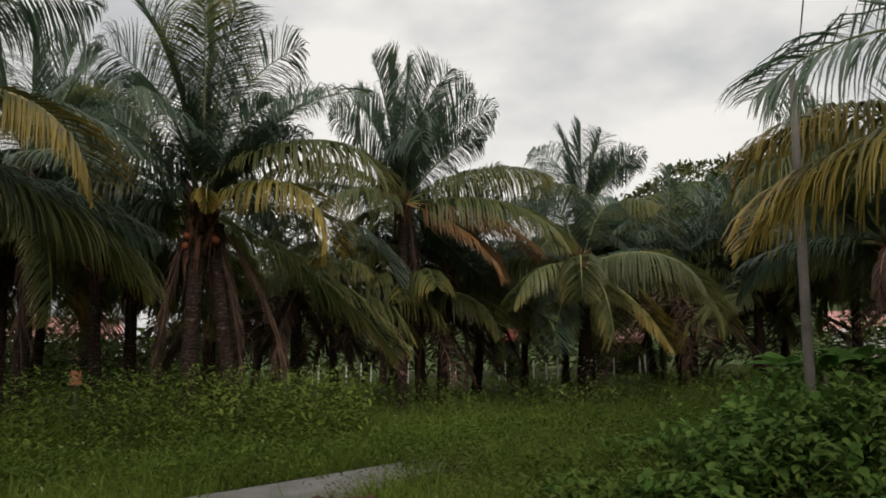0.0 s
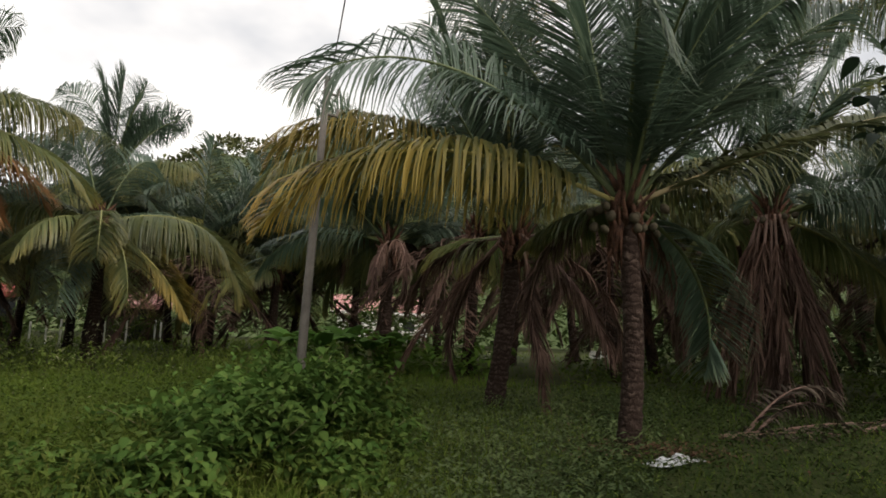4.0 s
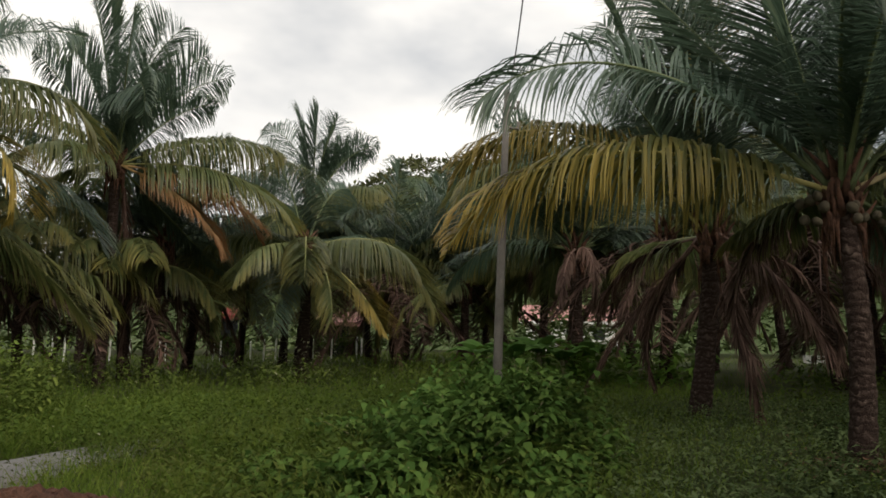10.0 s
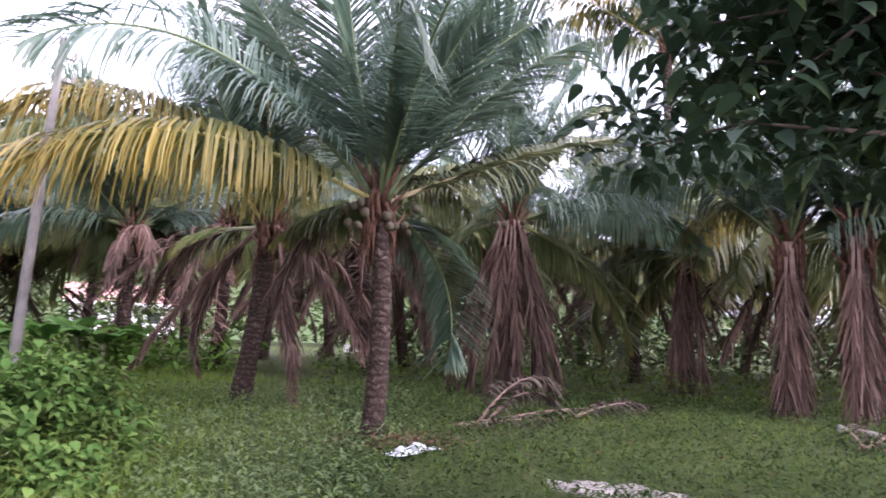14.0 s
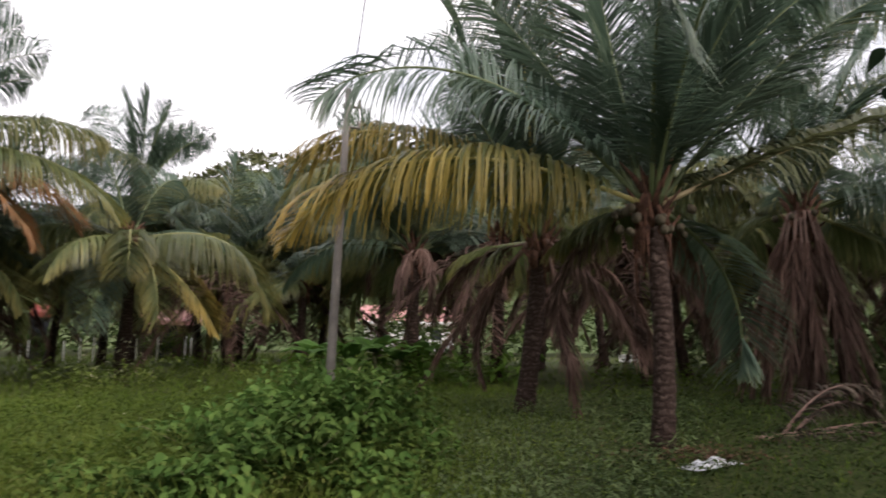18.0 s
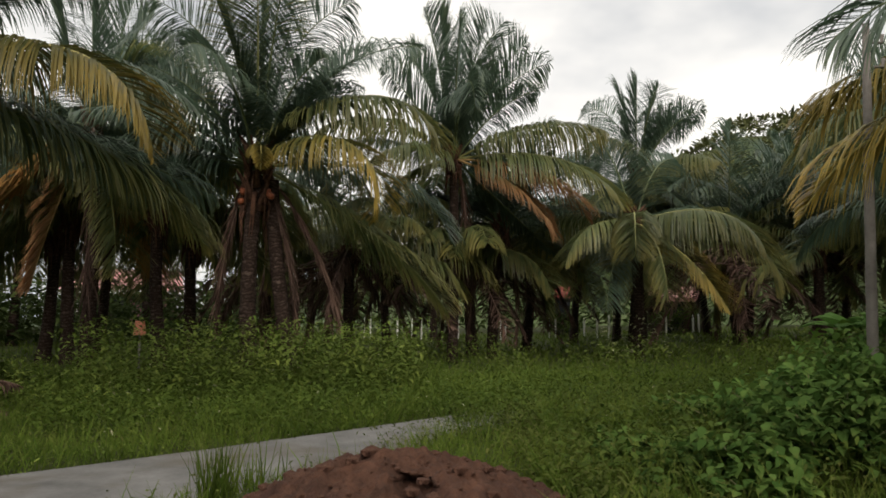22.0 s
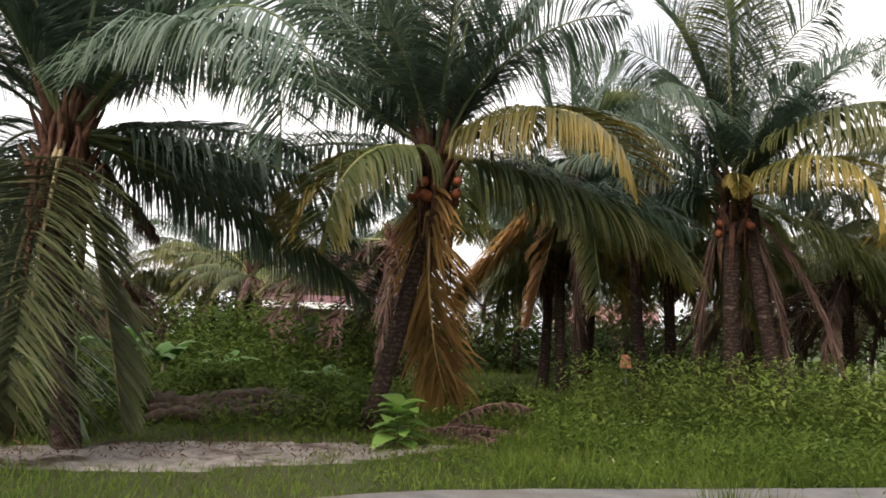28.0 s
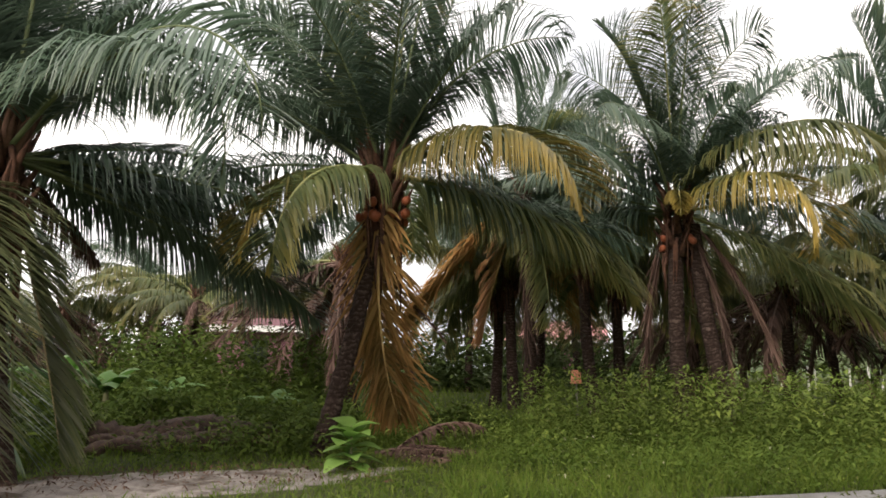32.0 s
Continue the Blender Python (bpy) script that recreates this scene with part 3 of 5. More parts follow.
palm((9.94, 16.19, 0.46), (9.87, 16.23, 4.14), [
    (0, -26, 73, 48, 4.89), (0, 75, 82, 26, 4.45), (1, -95, 64, 152, 4.74), (2, -51, 81, 121, 4.94),
], [
    (4, 6, 20, 107, 3.56), (4, 55, 10, 114, 3.59), (0, 77, 25, 93, 4), (1, -19, 19, 72, 4.39), (4, -141, -15, 56, 2.99),
    (4, -161, -2, 135, 2.99),
], "dark coconut palm with a brown dry crown behind the pole", extra=17)
palm((-5.37, 15.71, 0.4), (-5.4, 16.01, 5.08), [
    (0, -117, 78, 60, 4.42), (0, -116, 81, 6, 4.89), (0, -3, 89, 2, 5.36), (1, 164, 74, 47, 4.67), (0, 82, 84, 63, 4.71),
    (0, 74, 81, 5, 5.05), (0, 90, 60, 69, 4.84), (1, 96, 48, 135, 5.15), (2, 118, 21, 144, 4.72), (2, 158, 32, 144, 1.8),
    (0, -174, 59, 102, 4.12), (0, 148, 71, 32, 4.74), (0, -134, 81, 29, 4.72),
], [
    (1, 82, -27, 30, 5.35), (0, 81, 7, 81, 5.01), (0, -63, 9, 26, 4.26), (0, -98, 12, 7, 4.22), (4, -91, -75, 16, 3.77),
    (4, 88, -73, 17, 3.76), (4, 73, -56, 27, 4.04),
], "tall twin-stemmed coconut palm with orange nuts and upright fronds", nuts="orange", nut_count=8, drop=0.5, shag=1.6, twin=(0.9, 0.3), extra=9, radius=0.165, spathes=5, detail=128)
palm((-1.31, 20.96, 0.5), (-1.27, 20.96, 6.34), [
    (0, -73, 83, 9, 4.8), (0, 173, 65, 51, 4.28), (0, 75, 84, 38, 4.62), (0, 75, 68, 25, 4.34), (0, 79, 63, 47, 4.26),
    (0, -49, 72, 30, 4.3), (0, -63, 57, 15, 4.18), (0, 166, 64, 166, 4.26), (0, 56, 80, 12, 4.77), (0, -38, 84, 7, 4.76),
], [
    (1, 94, 27, 53, 4.45), (1, 98, 6, 71, 5.19), (3, 97, -5, 60, 4.32), (3, 108, -23, 52, 3.81), (0, 60, -38, -3, 4.38),
    (1, -147, 5, 73, 4.28), (1, -102, -12, 167, 3.15), (4, 38, -76, 23, 3.66),
    (0, -95, 20, 60, 4.3), (1, -110, 35, 80, 4.2),
], "tall coconut palm with orange drying fronds", extra=3, radius=0.13, detail=128)
palm((-0.2, 23, 0.55), (0.09, 23, 4.68), [
    (0, -34, 51, 89, 3.98), (0, 11, 59, 11, 4.49),
], [
    (0, 40, 6, 57, 3.78), (0, -34, 8, 87, 3.78), (0, 40, 21, 49, 3.98), (4, -96, -69, 25, 3.63), (4, 52, -76, 25, 3.74),
    (0, 49, 34, 59, 3.99),
], "shaded dark green coconut palm among the trunks", extra=17)
palm((4.71, 26.59, 0.65), (4.99, 26.54, 6.82), [
    (0, -42, 79, 78, 4.29), (0, -11, 79, 41, 4.39), (0, 15, 77, 20, 4.42), (0, 30, 67, 30, 4.3), (0, 58, 68, 81, 4.28),
    (1, -135, 50, 154, 3.91),
], [
    (1, 67, 23, 8, 4.22), (1, 81, 19, 75, 4.24), (1, 107, -30, 8, 5.77), (2, 112, -57, 8, 5.6), (1, 178, 0, 73, 3.12),
    (1, -22, -88, 121, 3.27), (0, 99, 2, 84, 4.45), (1, -136, -19, 48, 4.22), (1, -30, -9, 66, 3.97), (0, -12, -38, 42, 3.46),
    (1, 162, -48, 10, 3.95), (4, -29, -76, 16, 3.32), (1, 152, 12, 43, 3.98), (1, -133, -39, 128, 3.48), (0, 161, -19, 35, 3.98),
], "coconut palm with long drooping olive fronds, far back", extra=5)
palm((3.86, 21.15, 0.5), (3.86, 21.15, 4.47), [
    (0, 40, 62, 60, 3.6), (0, -70, 58, 70, 3.6),
], [
    (1, 119, 2, 92, 4.62), (2, 144, -30, 33, 4.06), (1, -137, -1, 68, 3.6), (1, 173, -18, 76, 3.66), (0, -153, -29, 48, 3.67),
    (0, 63, 21, 75, 4.18), (1, -59, 18, 93, 4.22), (1, 128, 12, 84, 4.0), (1, -170, 8, 90, 3.7),
], "coconut palm with long olive fronds drooping to the weeds", extra=2, low=False)
palm((-9.97, 17.34, 0.48), (-10.04, 17.3, 6.37), [
    (0, -38, 73, 10, 5), (0, -6, 68, 9, 4.97), (0, -57, 60, 10, 4.97), (1, 35, 79, 152, 4.7),
], [
    (5, -124, -46, 4, 4.6), (5, 7, -48, 10, 4.46), (4, 147, -77, 14, 5.14), (0, -71, 11, 50, 3.98), (0, 23, 16, 64, 4.38),
    (1, 129, -53, 37, 4.08), (3, -110, -71, 9, 4.14),
], "coconut palm with upright young fronds behind another palm", extra=15)
palm((-8.58, 8.39, 0.29), (-7.9, 9.03, 4.81), [
    (0, -118, 55, 23, 4.26), (0, -113, 85, 1, 5.03), (1, 114, 75, 2, 3.98), (0, 33, 69, -8, 4.37), (0, 46, 62, 65, 4.32),
    (0, -105, 66, -6, 4.19), (0, 100, 73, 0, 4.23), (0, -174, 73, -2, 4.35),
], [
    (2, 99, 14, 100, 4.66), (1, 47, -8, 50, 4.7), (0, 47, -11, 11, 4.46), (1, 170, -6, 88, 3.6), (2, -176, -7, 82, 3.5), 
    (5, 166, -85, 48, 4.24), (0, -80, -6, 47, 3.37), (0, -117, 11, 54, 4.18), (0, -92, 34, 13, 4.37),
], "coconut palm with orange nuts and a hanging dying frond", nuts="orange", nut_count=14, drop=0.45, shag=1.9, extra=10, detail=124, radius=0.13, spathes=7)
palm((-9.4, 4.21, 0.25), (-9.73, 3.95, 4.18), [
    (0, 79, 39, 134, 5.17), (0, 83, 33, 136, 5.0), (0, 10, -4, 22, 4.5), (0, 14, -12, 30, 4.9), (0, 25, 2, 30, 4.2), (0, -8, 10, 40, 4.4), (0, -60, 70, 30, 4.3), (0, -110, 36, 55, 4.2), (0, -88, 14, 60, 4.0), (0, -140, 52, 60, 4.1), (0, -40, 58, 45, 4.0), (0, 150, 66, 40, 3.9), (6, 127, -52, 45, 3.9), (0, -101, 83, 8, 4.53), (0, -9, 75, 10, 4.4), (0, -120, 68, 11, 4.31), (0, 95, 74, 1, 4.24),
    (0, -115, 58, 74, 4.18), (0, 171, 73, 2, 4.04),
], [
    (0, -2, 20, 34, 4.16), (0, 3, -13, 16, 4.64), (0, -97, -16, 8, 4.26), (6, 118, -52, 49, 4.01), (0, -90, -9, 87, 3.78),
    (4, -41, -12, 9, 3.19), (0, -26, 12, 41, 3.79), (6, 3, -73, 6, 3.78), (0, -128, -69, 30, 3.92), (0, -37, -72, 21, 3.88),
], "dark coconut palm with an olive frond hanging to the ground", nuts="brown", nut_count=12, drop=0.6, shag=1.9, extra=10, detail=124, radius=0.14, low=False, spathes=12)

# palms further back, built from a small store of fronds
STORE = []  # elevation, leaflets, rachis
for k in range(18):
    el = 72 - 7.2 * k
    tone = 0 if k < 4 else (1 if k < 12 else 4)
    STORE.append((el, *frond_meshes(tone, 0, el, 45 + 4 * k if k < 13 else 25, 4.0 + 0.3 * math.sin(k), 9000 + k, 62, 3, 0.064, k % 2 == 1, 4)))


def far_palm(x, y, height, seed, scale=1.0, dead=True, label="green coconut palm further back in the grove"):
    rng = random.Random(seed)
    root = tagged(new("coconut_palm"), label, "palm tree", "coconut palms in the grove")
    root.location = (x, y, ground_height(x, y))
    top = Vector((rng.uniform(-0.3, 0.3), rng.uniform(-0.3, 0.3), height))
    v, f = trunk_mesh((0, 0, 0), top, 0.2, 0.14, seed)
    child("trunk", mesh_of("trunk", v, f, M_TRUNK), root)
    v, f = husk_mesh(seed, 0.15)
    child("crown_fibre", mesh_of("crown_fibre", v, f, M_FIBRE), root, "", Matrix.Translation(top))
    for k in range(27):
        i = (k * 7 + seed) % 18 if k < 20 else 12 + (k + seed) % 6
        i = i if dead else i % 12
        el, lm, rm = STORE[i]
        m = Matrix.Translation(top) @ pose(0, 0, 0, rng.uniform(-6, 6), rng.uniform(-6, 6), k * 137.5 + rng.uniform(-20, 20)) @ Matrix.Scale(scale * rng.uniform(0.85, 1.1), 4)
        fr = child("frond", rm, root, "dead brown hanging frond" if i >= 12 else "", m)
        tagged(child("blade", lm, fr), kind="stuff")
    return root


grove = random.Random(404)
for k in range(50):
    az = -74 + 168 * (k + 0.5) / 50 + grove.uniform(-1.2, 1.2)
    d = (21.5, 27.0, 33.0)[k % 3] + grove.uniform(-1.5, 2.5) + (0 if az < 30 else -1.5)
    if 5 < az < 30 and d < 26:
        d += 9.0
    if -67 < az < -56 or (-55 < az < -46 and d < 31) or (-40.5 < az < -35.5):
        continue
    p = polar(az, d)
    far_palm(p.x, p.y, grove.uniform(3.1, 4.1) - (0.5 if 5 < az < 30 else 0) + (0.6 if k % 3 == 2 else 0), 300 + k, grove.uniform(0.85, 1.02), not (5 < az < 31 or -36 < az < -18))
for az, d, h in ((-53.5, 34, 4.2), (-57.5, 36, 4.2), (-63.5, 33, 3.3), (-49.5, 36, 4.3), (-46, 33, 4.0), (-25, 20, 3.9), (-31, 22, 4.0)):
    p = polar(az, d)
    far_palm(p.x, p.y, h, 700 + int(az), 0.95, not -36 < az < -18)
for az, d, h in ((17.5, 27.5, 3.5), (22.5, 29, 3.4)):
    p = polar(az, d)
    far_palm(p.x, p.y, h, 800 + int(az), 1.12, "olive-green coconut palm with wide drooping fronds")

# ---- ground, path, hill ----
PATH_A, PATH_WAY = Vector((-4.45, 6.42)), Vector((0.667, 0.745))     # far edge of the path and its run
PATH_SIDE = Vector((PATH_WAY.y, -PATH_WAY.x))
PATH_WIDE = 1.9
MOUND = Vector((-0.66, 5.6))
PATCHES = [(-57, 10.0, 3.0, 0.7, 0), (-63, 9.6, 2.6, 0.7, 8), (69, 7.0, 0.8, 0.3, 20)]


def path_wide(s):
    """The path narrows where weeds have grown over its near edge."""
    k = min(1.0, max(0.0, (s - 2.6) / 2.2))
    return PATH_WIDE - 0.9 * k * k * (3 - 2 * k)


def off_path(x, y):
    """Metres across the path from its far edge, and along it."""
    d = Vector((x, y)) - PATH_A
    s = d.dot(PATH_WAY)
    return d.dot(PATH_SIDE) - 0.11 * min(0.0, s) ** 2, s


def in_patch(x, y):
    for az, d, a, b, turn in PATCHES:
        p = polar(az, d)
        q = Matrix.Rotation(radians(az + turn), 2) @ Vector((x - p.x, y - p.y))
        if (q.x / a) ** 2 + (q.y / b) ** 2 < 0.55 + 0.7 * noise.noise((x * 1.3, y * 1.3, 3.0)) + 0.6 * noise.noise((x * 4.5, y * 4.5, 3.0)):
            return True
    return False


def bare(x, y):
    a, s = off_path(x, y)
    if -0.03 + 0.10 * noise.noise((x * 2, y * 2, 0)) < a < path_wide(s) + 0.06 * noise.noise((x * 2, y * 2, 5)) and s < 5.5 + 0.9 * noise.noise((x * 3, y * 3, 9)):
        return True
    if (Vector((x, y)) - MOUND).length < 1.25:
        return True
    return in_patch(x, y)


rings = [0, 1, 2, 3, 4, 5, 6, 7, 8, 9, 10, 11.5, 13, 15, 17, 20, 24, 30, 38, 46, 55, 75, 110, 180, 320, 600, 1200, 2500]
gv, gf = [], []
for i, r in enumerate(rings):
    for k in range(72):
        a = 2 * math.pi * k / 72
        x, y = r * math.sin(a), r * math.cos(a)
        gv.append((x, y, ground_height(x, y) + (0.03 * noise.noise((x * 0.8, y * 0.8, 0)) if 1 < r < 60 else 0) - 0.01))
for i in range(len(rings) - 1):
    for k in range(72):
        k2 = (k + 1) % 72
        gf.append((i * 72 + k, (i + 1) * 72 + k, (i + 1) * 72 + k2, i * 72 + k2))
tagged(new("ground", mesh_of("ground", gv, gf, M_GROUND)), "grassy field of dark soil rising gently to the grove", "ground", kind="structure")

pv, pf = [], []
steps = 70
for i in range(steps + 1):
    s = -10.0 + 16.6 * i / steps
    wide = path_wide(s)
    for k, (a, dz) in enumerate(((-0.02, -0.06), (0.0, 0.045), (wide * 0.5, 0.055), (wide, 0.045), (wide + 0.02, -0.06))):
        w = 0.05 * noise.noise((s * 1.7, k * 9, 2)) + 0.03 * noise.noise((s * 6, k * 9, 2)) if k in (1, 3) else 0
        p = PATH_A + PATH_WAY * s + PATH_SIDE * (a + w + 0.11 * min(0.0, s) ** 2)
        pv.append((p.x, p.y, ground_height(p.x, p.y) + dz))
for i in range(steps):
    for k in range(4):
        pf.append((i * 5 + k, i * 5 + k + 1, i * 5 + k + 6, i * 5 + k + 5))
tagged(new("path", mesh_of("path", pv, pf, M_PATH, smooth=False)), "narrow worn grey concrete footpath through the grass", "path", kind="structure")

for k, (az, d, a, b, turn) in enumerate(PATCHES):
    p = polar(az, d)
    sv, sf = [(p.x, p.y, p.z + 0.05)], []
    for ring in range(1, 19):
        for j in range(120):
            t = 2 * math.pi * j / 120
            grow = (0.95 + 0.32 * noise.noise((math.cos(t) * 2, math.sin(t) * 2, k * 7.0)) + 0.16 * noise.noise((math.cos(t) * 8, math.sin(t) * 8, k * 7.0))) * ring / 18
            q = Matrix.Rotation(-radians(az + turn), 2) @ Vector((a * 1.12 * grow * math.cos(t), b * 1.12 * grow * math.sin(t)))
            x, y = p.x + q.x, p.y + q.y
            sv.append((x, y, ground_height(x, y) + 0.016 + 0.03 * noise.noise((x * 3, y * 3, 1)) + 0.03 * noise.noise((x * 9, y * 9, 1)) - (0.10 if ring == 18 else 0)))
    for j in range(120):
        sf.append((0, 1 + j, 1 + (j + 1) % 120))
        for ring in range(17):
            b0 = 1 + ring * 120
            sf.append((b0 + j, b0 + 120 + j, b0 + 120 + (j + 1) % 120, b0 + (j + 1) % 120))
    tagged(new("sand_patch", mesh_of("sand_patch", sv, sf, M_SAND)), "bare patch of grey sandy soil in the grass", "ground", kind="structure")


HOLE_X, HOLE_Y = 0.08, -0.50


def mound():
    rng = np.random.default_rng(5)
    n, m = 110, 60
    verts, faces = [], []
    for i in range(m + 1):
        r = i / m
        for k in range(n):
            t = 2 * math.pi * k / n
            x, y = 1.55 * r * math.sin(t), 1.30 * r * math.cos(t)
            h = 0.55 * (math.cos(math.pi * min(1, r)) * 0.5 + 0.5) ** 0.55
            h += (0.09 * noise.noise((x * 2.2, y * 2.2, 1)) + 0.05 * noise.noise((x * 6, y * 6, 4)) + 0.05 * noise.noise((x * 13, y * 13, 2)) + 0.03 * noise.noise((x * 27, y * 27, 6))) * min(1, 3 * (1 - r) + 0.2)
            dent = math.hypot((x - HOLE_X) / 1.3, (y - HOLE_Y) / 1.25) / (0.105 + 0.03 * noise.noise((x * 12, y * 12, 8)))
            deep = min(1.0, max(0.0, 2.2 * (1.15 - dent)))
            verts.append((x, y + 0.30 * deep, h - 0.05 - 0.06 * deep))
    for i in range(m):
        for k in range(n):
            faces.append((i * n + k, (i + 1) * n + k, (i + 1) * n + (k + 1) % n, i * n + (k + 1) % n))
    root = tagged(new("soil_mound", mesh_of("soil_mound", verts, faces, M_SOIL)), "heap of reddish-brown dug soil beside the path", "soil heap")
    root.location = (MOUND.x, MOUND.y, ground_height(*MOUND))
    for k in range(260):
        a, r = rng.uniform(0, 6.28), rng.uniform(0.05, 1.0) ** 0.6
        x, y = 1.5 * r * math.sin(a), 1.25 * r * math.cos(a)
        z = 0.55 * (math.cos(math.pi * r) * 0.5 + 0.5) ** 0.55 - 0.03 + 0.09 * noise.noise((x * 2.2, y * 2.2, 1))
        if k < 6:
            x, y = -0.55 + 0.07 * k, -0.10 + 0.05 * math.sin(k * 2.1)
            z = 0.42 + 0.03 * math.sin(k)
        bm = bmesh.new()
        bmesh.ops.create_icosphere(bm, subdivisions=1, radius=0.075 - 0.006 * k if k < 6 else 0.014 + 0.062 * rng.random() ** 3)
        for v in bm.verts:
            v.co *= 1 + 0.35 * noise.noise(v.co * 30 + Vector((k, 0, 0)))
            v.co.z *= 0.7
        me = bpy.data.meshes.new("clod")
        bm.to_mesh(me)
        bm.free()
        me.materials.append(M_SOIL)
        child("clod", me, root, "", Matrix.Translation((x, y, z)))


mound()


def hill():
    """A wooded hill far behind the grove."""
    verts, faces = [], []
    n, m = 60, 14

    def height(az, d):
        rise = 55 * math.exp(-((az - 34) / 34.0) ** 2) + 9 * noise.noise((az * 0.09, d * 0.01, 0)) + 3 * noise.noise((az * 0.5, 0, 7))
        return 1.3 + max(0.0, rise) * min(1.0, max(0.0, (d - 80) / 110.0)) ** 0.8

    for i in range(n + 1):
        az = -45 + 165 * i / n
        for k in range(m + 1):
            d = 75 + 165 * k / m
            verts.append((d * math.sin(radians(az)), d * math.cos(radians(az)), height(az, min(d, 205)) - (0.25 * (d - 205) if d > 205 else 0)))
    for i in range(n):
        for k in range(m):
            faces.append((i * (m + 1) + k, i * (m + 1) + k + 1, (i + 1) * (m + 1) + k + 1, (i + 1) * (m + 1) + k))
    tagged(new("hill", mesh_of("hill", verts, faces, M_HILL)), "wooded hill rising behind the coconut grove", "hill", kind="structure")
    rng = np.random.default_rng(77)
    roots, ways, lens, wide = [], [], [], []
    for k in range(1600):
        az, d = rng.uniform(-25, 75), 90 + 118 * rng.random() ** 0.7
        h = height(az, d)
        if h < 5:
            continue
        r = rng.uniform(1.5, 3.4)
        c = np.array([d * math.sin(radians(az)), d * math.cos(radians(az)), h + r * 0.8])
        q = rng.normal(0, 1, (36, 3))
        q /= np.linalg.norm(q, axis=1)[:, None]
        q[:, 2] = np.abs(q[:, 2]) * 0.9 - 0.15
        roots.append(c + q * r * rng.uniform(0.6, 1.0, (36, 1)))
        w = q + rng.normal(0, 0.8, (36, 3))
        ways.append(w / np.linalg.norm(w, axis=1)[:, None])
        lens.append(rng.uniform(0.5, 1.1, 36) * r * 0.56)
        wide.append(rng.uniform(0.4, 0.8, 36) * r * 0.5)
    roots, ways = np.vstack(roots), np.vstack(ways)
    v, q, u = ribbons(roots, ways, np.concatenate(lens), np.concatenate(wide), np.full(len(roots), 0.25), np.ones(len(roots)), rng, 2)
    tagged(new("hill_forest", bulk("hill_forest", v, q, M_HILLTREE, u)), "dense green forest covering the far hill", "forest", kind="stuff")


hill()

# ---- grass and weeds ----
def scatter(count, az0, az1, d0, d1, rng, power=0.75):
    az = rng.uniform(az0, az1, count)
    d = d0 + (d1 - d0) * rng.random(count) ** power
    x, y = d * np.sin(np.radians(az)), d * np.cos(np.radians(az))
    keep = np.array([not bare(a, b) for a, b in zip(x, y)])
    return x[keep], y[keep], d[keep]


def grass(name, count, az0, az1, d0, d1, tall, wide, seed, material, label, power=0.75, fade0=27, span=18, thin=0.68):
    rng = np.random.default_rng(seed)
    x, y, d = scatter(count, az0, az1, d0, d1, rng, power)
    fade = np.clip((np.degrees(np.arctan2(x, y)) - fade0) / span, 0, 1)
    keep = rng.random(len(x)) > thin * fade * fade * (3 - 2 * fade)
    x, y, d = x[keep], y[keep], d[keep]
    n = len(x)
    roots = np.stack([x, y, np.array([ground_height(a, b) for a, b in zip(x, y)]) - 0.02], 1)
    ways = np.stack([rng.normal(0, 0.42, n), rng.normal(0, 0.42, n), np.ones(n)], 1)
    ways /= np.linalg.norm(ways, axis=1)[:, None]
    clump = np.array([0.75 + 0.55 * noise.noise((a * 0.5, b * 0.5, seed)) + 0.4 * noise.noise((a * 2, b * 2, seed)) for a, b in zip(x, y)])
    lens = tall * rng.uniform(0.5, 1.25, n) * clump * (1 - 0.45 * np.clip((np.degrees(np.arctan2(x, y)) - 26) / 16, 0, 1)) * np.where((np.degrees(np.arctan2(x, y)) < -36) & (d < 12.5), 0.42, 1.0)
    v, q, u = ribbons(roots, ways, lens, wide * rng.uniform(0.6, 1.3, n) * (1 + d / 14), rng.uniform(0.15, 0.6, n), np.full(n, 1.6), rng, 2)
    tagged(new(name, bulk(name, v, q, material, u)), label, "grass", kind="stuff")


grass("grass", 140000, -72, 95, 3.5, 17, 0.36, 0.008, 11, M_GRASS, "lush green field grass growing ankle to knee high", 0.85)
grass("grass", 50000, -75, 98, 15, 42, 0.38, 0.010, 12, M_GRASS, "lush green grass running in under the palms", 1.0)

grass("grass", 30000, 95, 288, 0.9, 14, 0.26, 0.010, 15, M_GRASS, "field grass round the standpoint", 0.8)
grass("grass", 9000, -72, 95, 0.9, 3.6, 0.22, 0.008, 16, M_GRASS, "field grass round the standpoint", 0.8)
grass("grass", 16000, 3, 36, 4.4, 11, 0.55, 0.009, 13, M_GRASS, "tall rank grass among the bushes", 0.75, 12, 23, 1.0)
grass("grass", 9000, -45, 40, 6, 19, 0.62, 0.006, 14, M_GRASS, "thin taller grass stalks standing over the field")


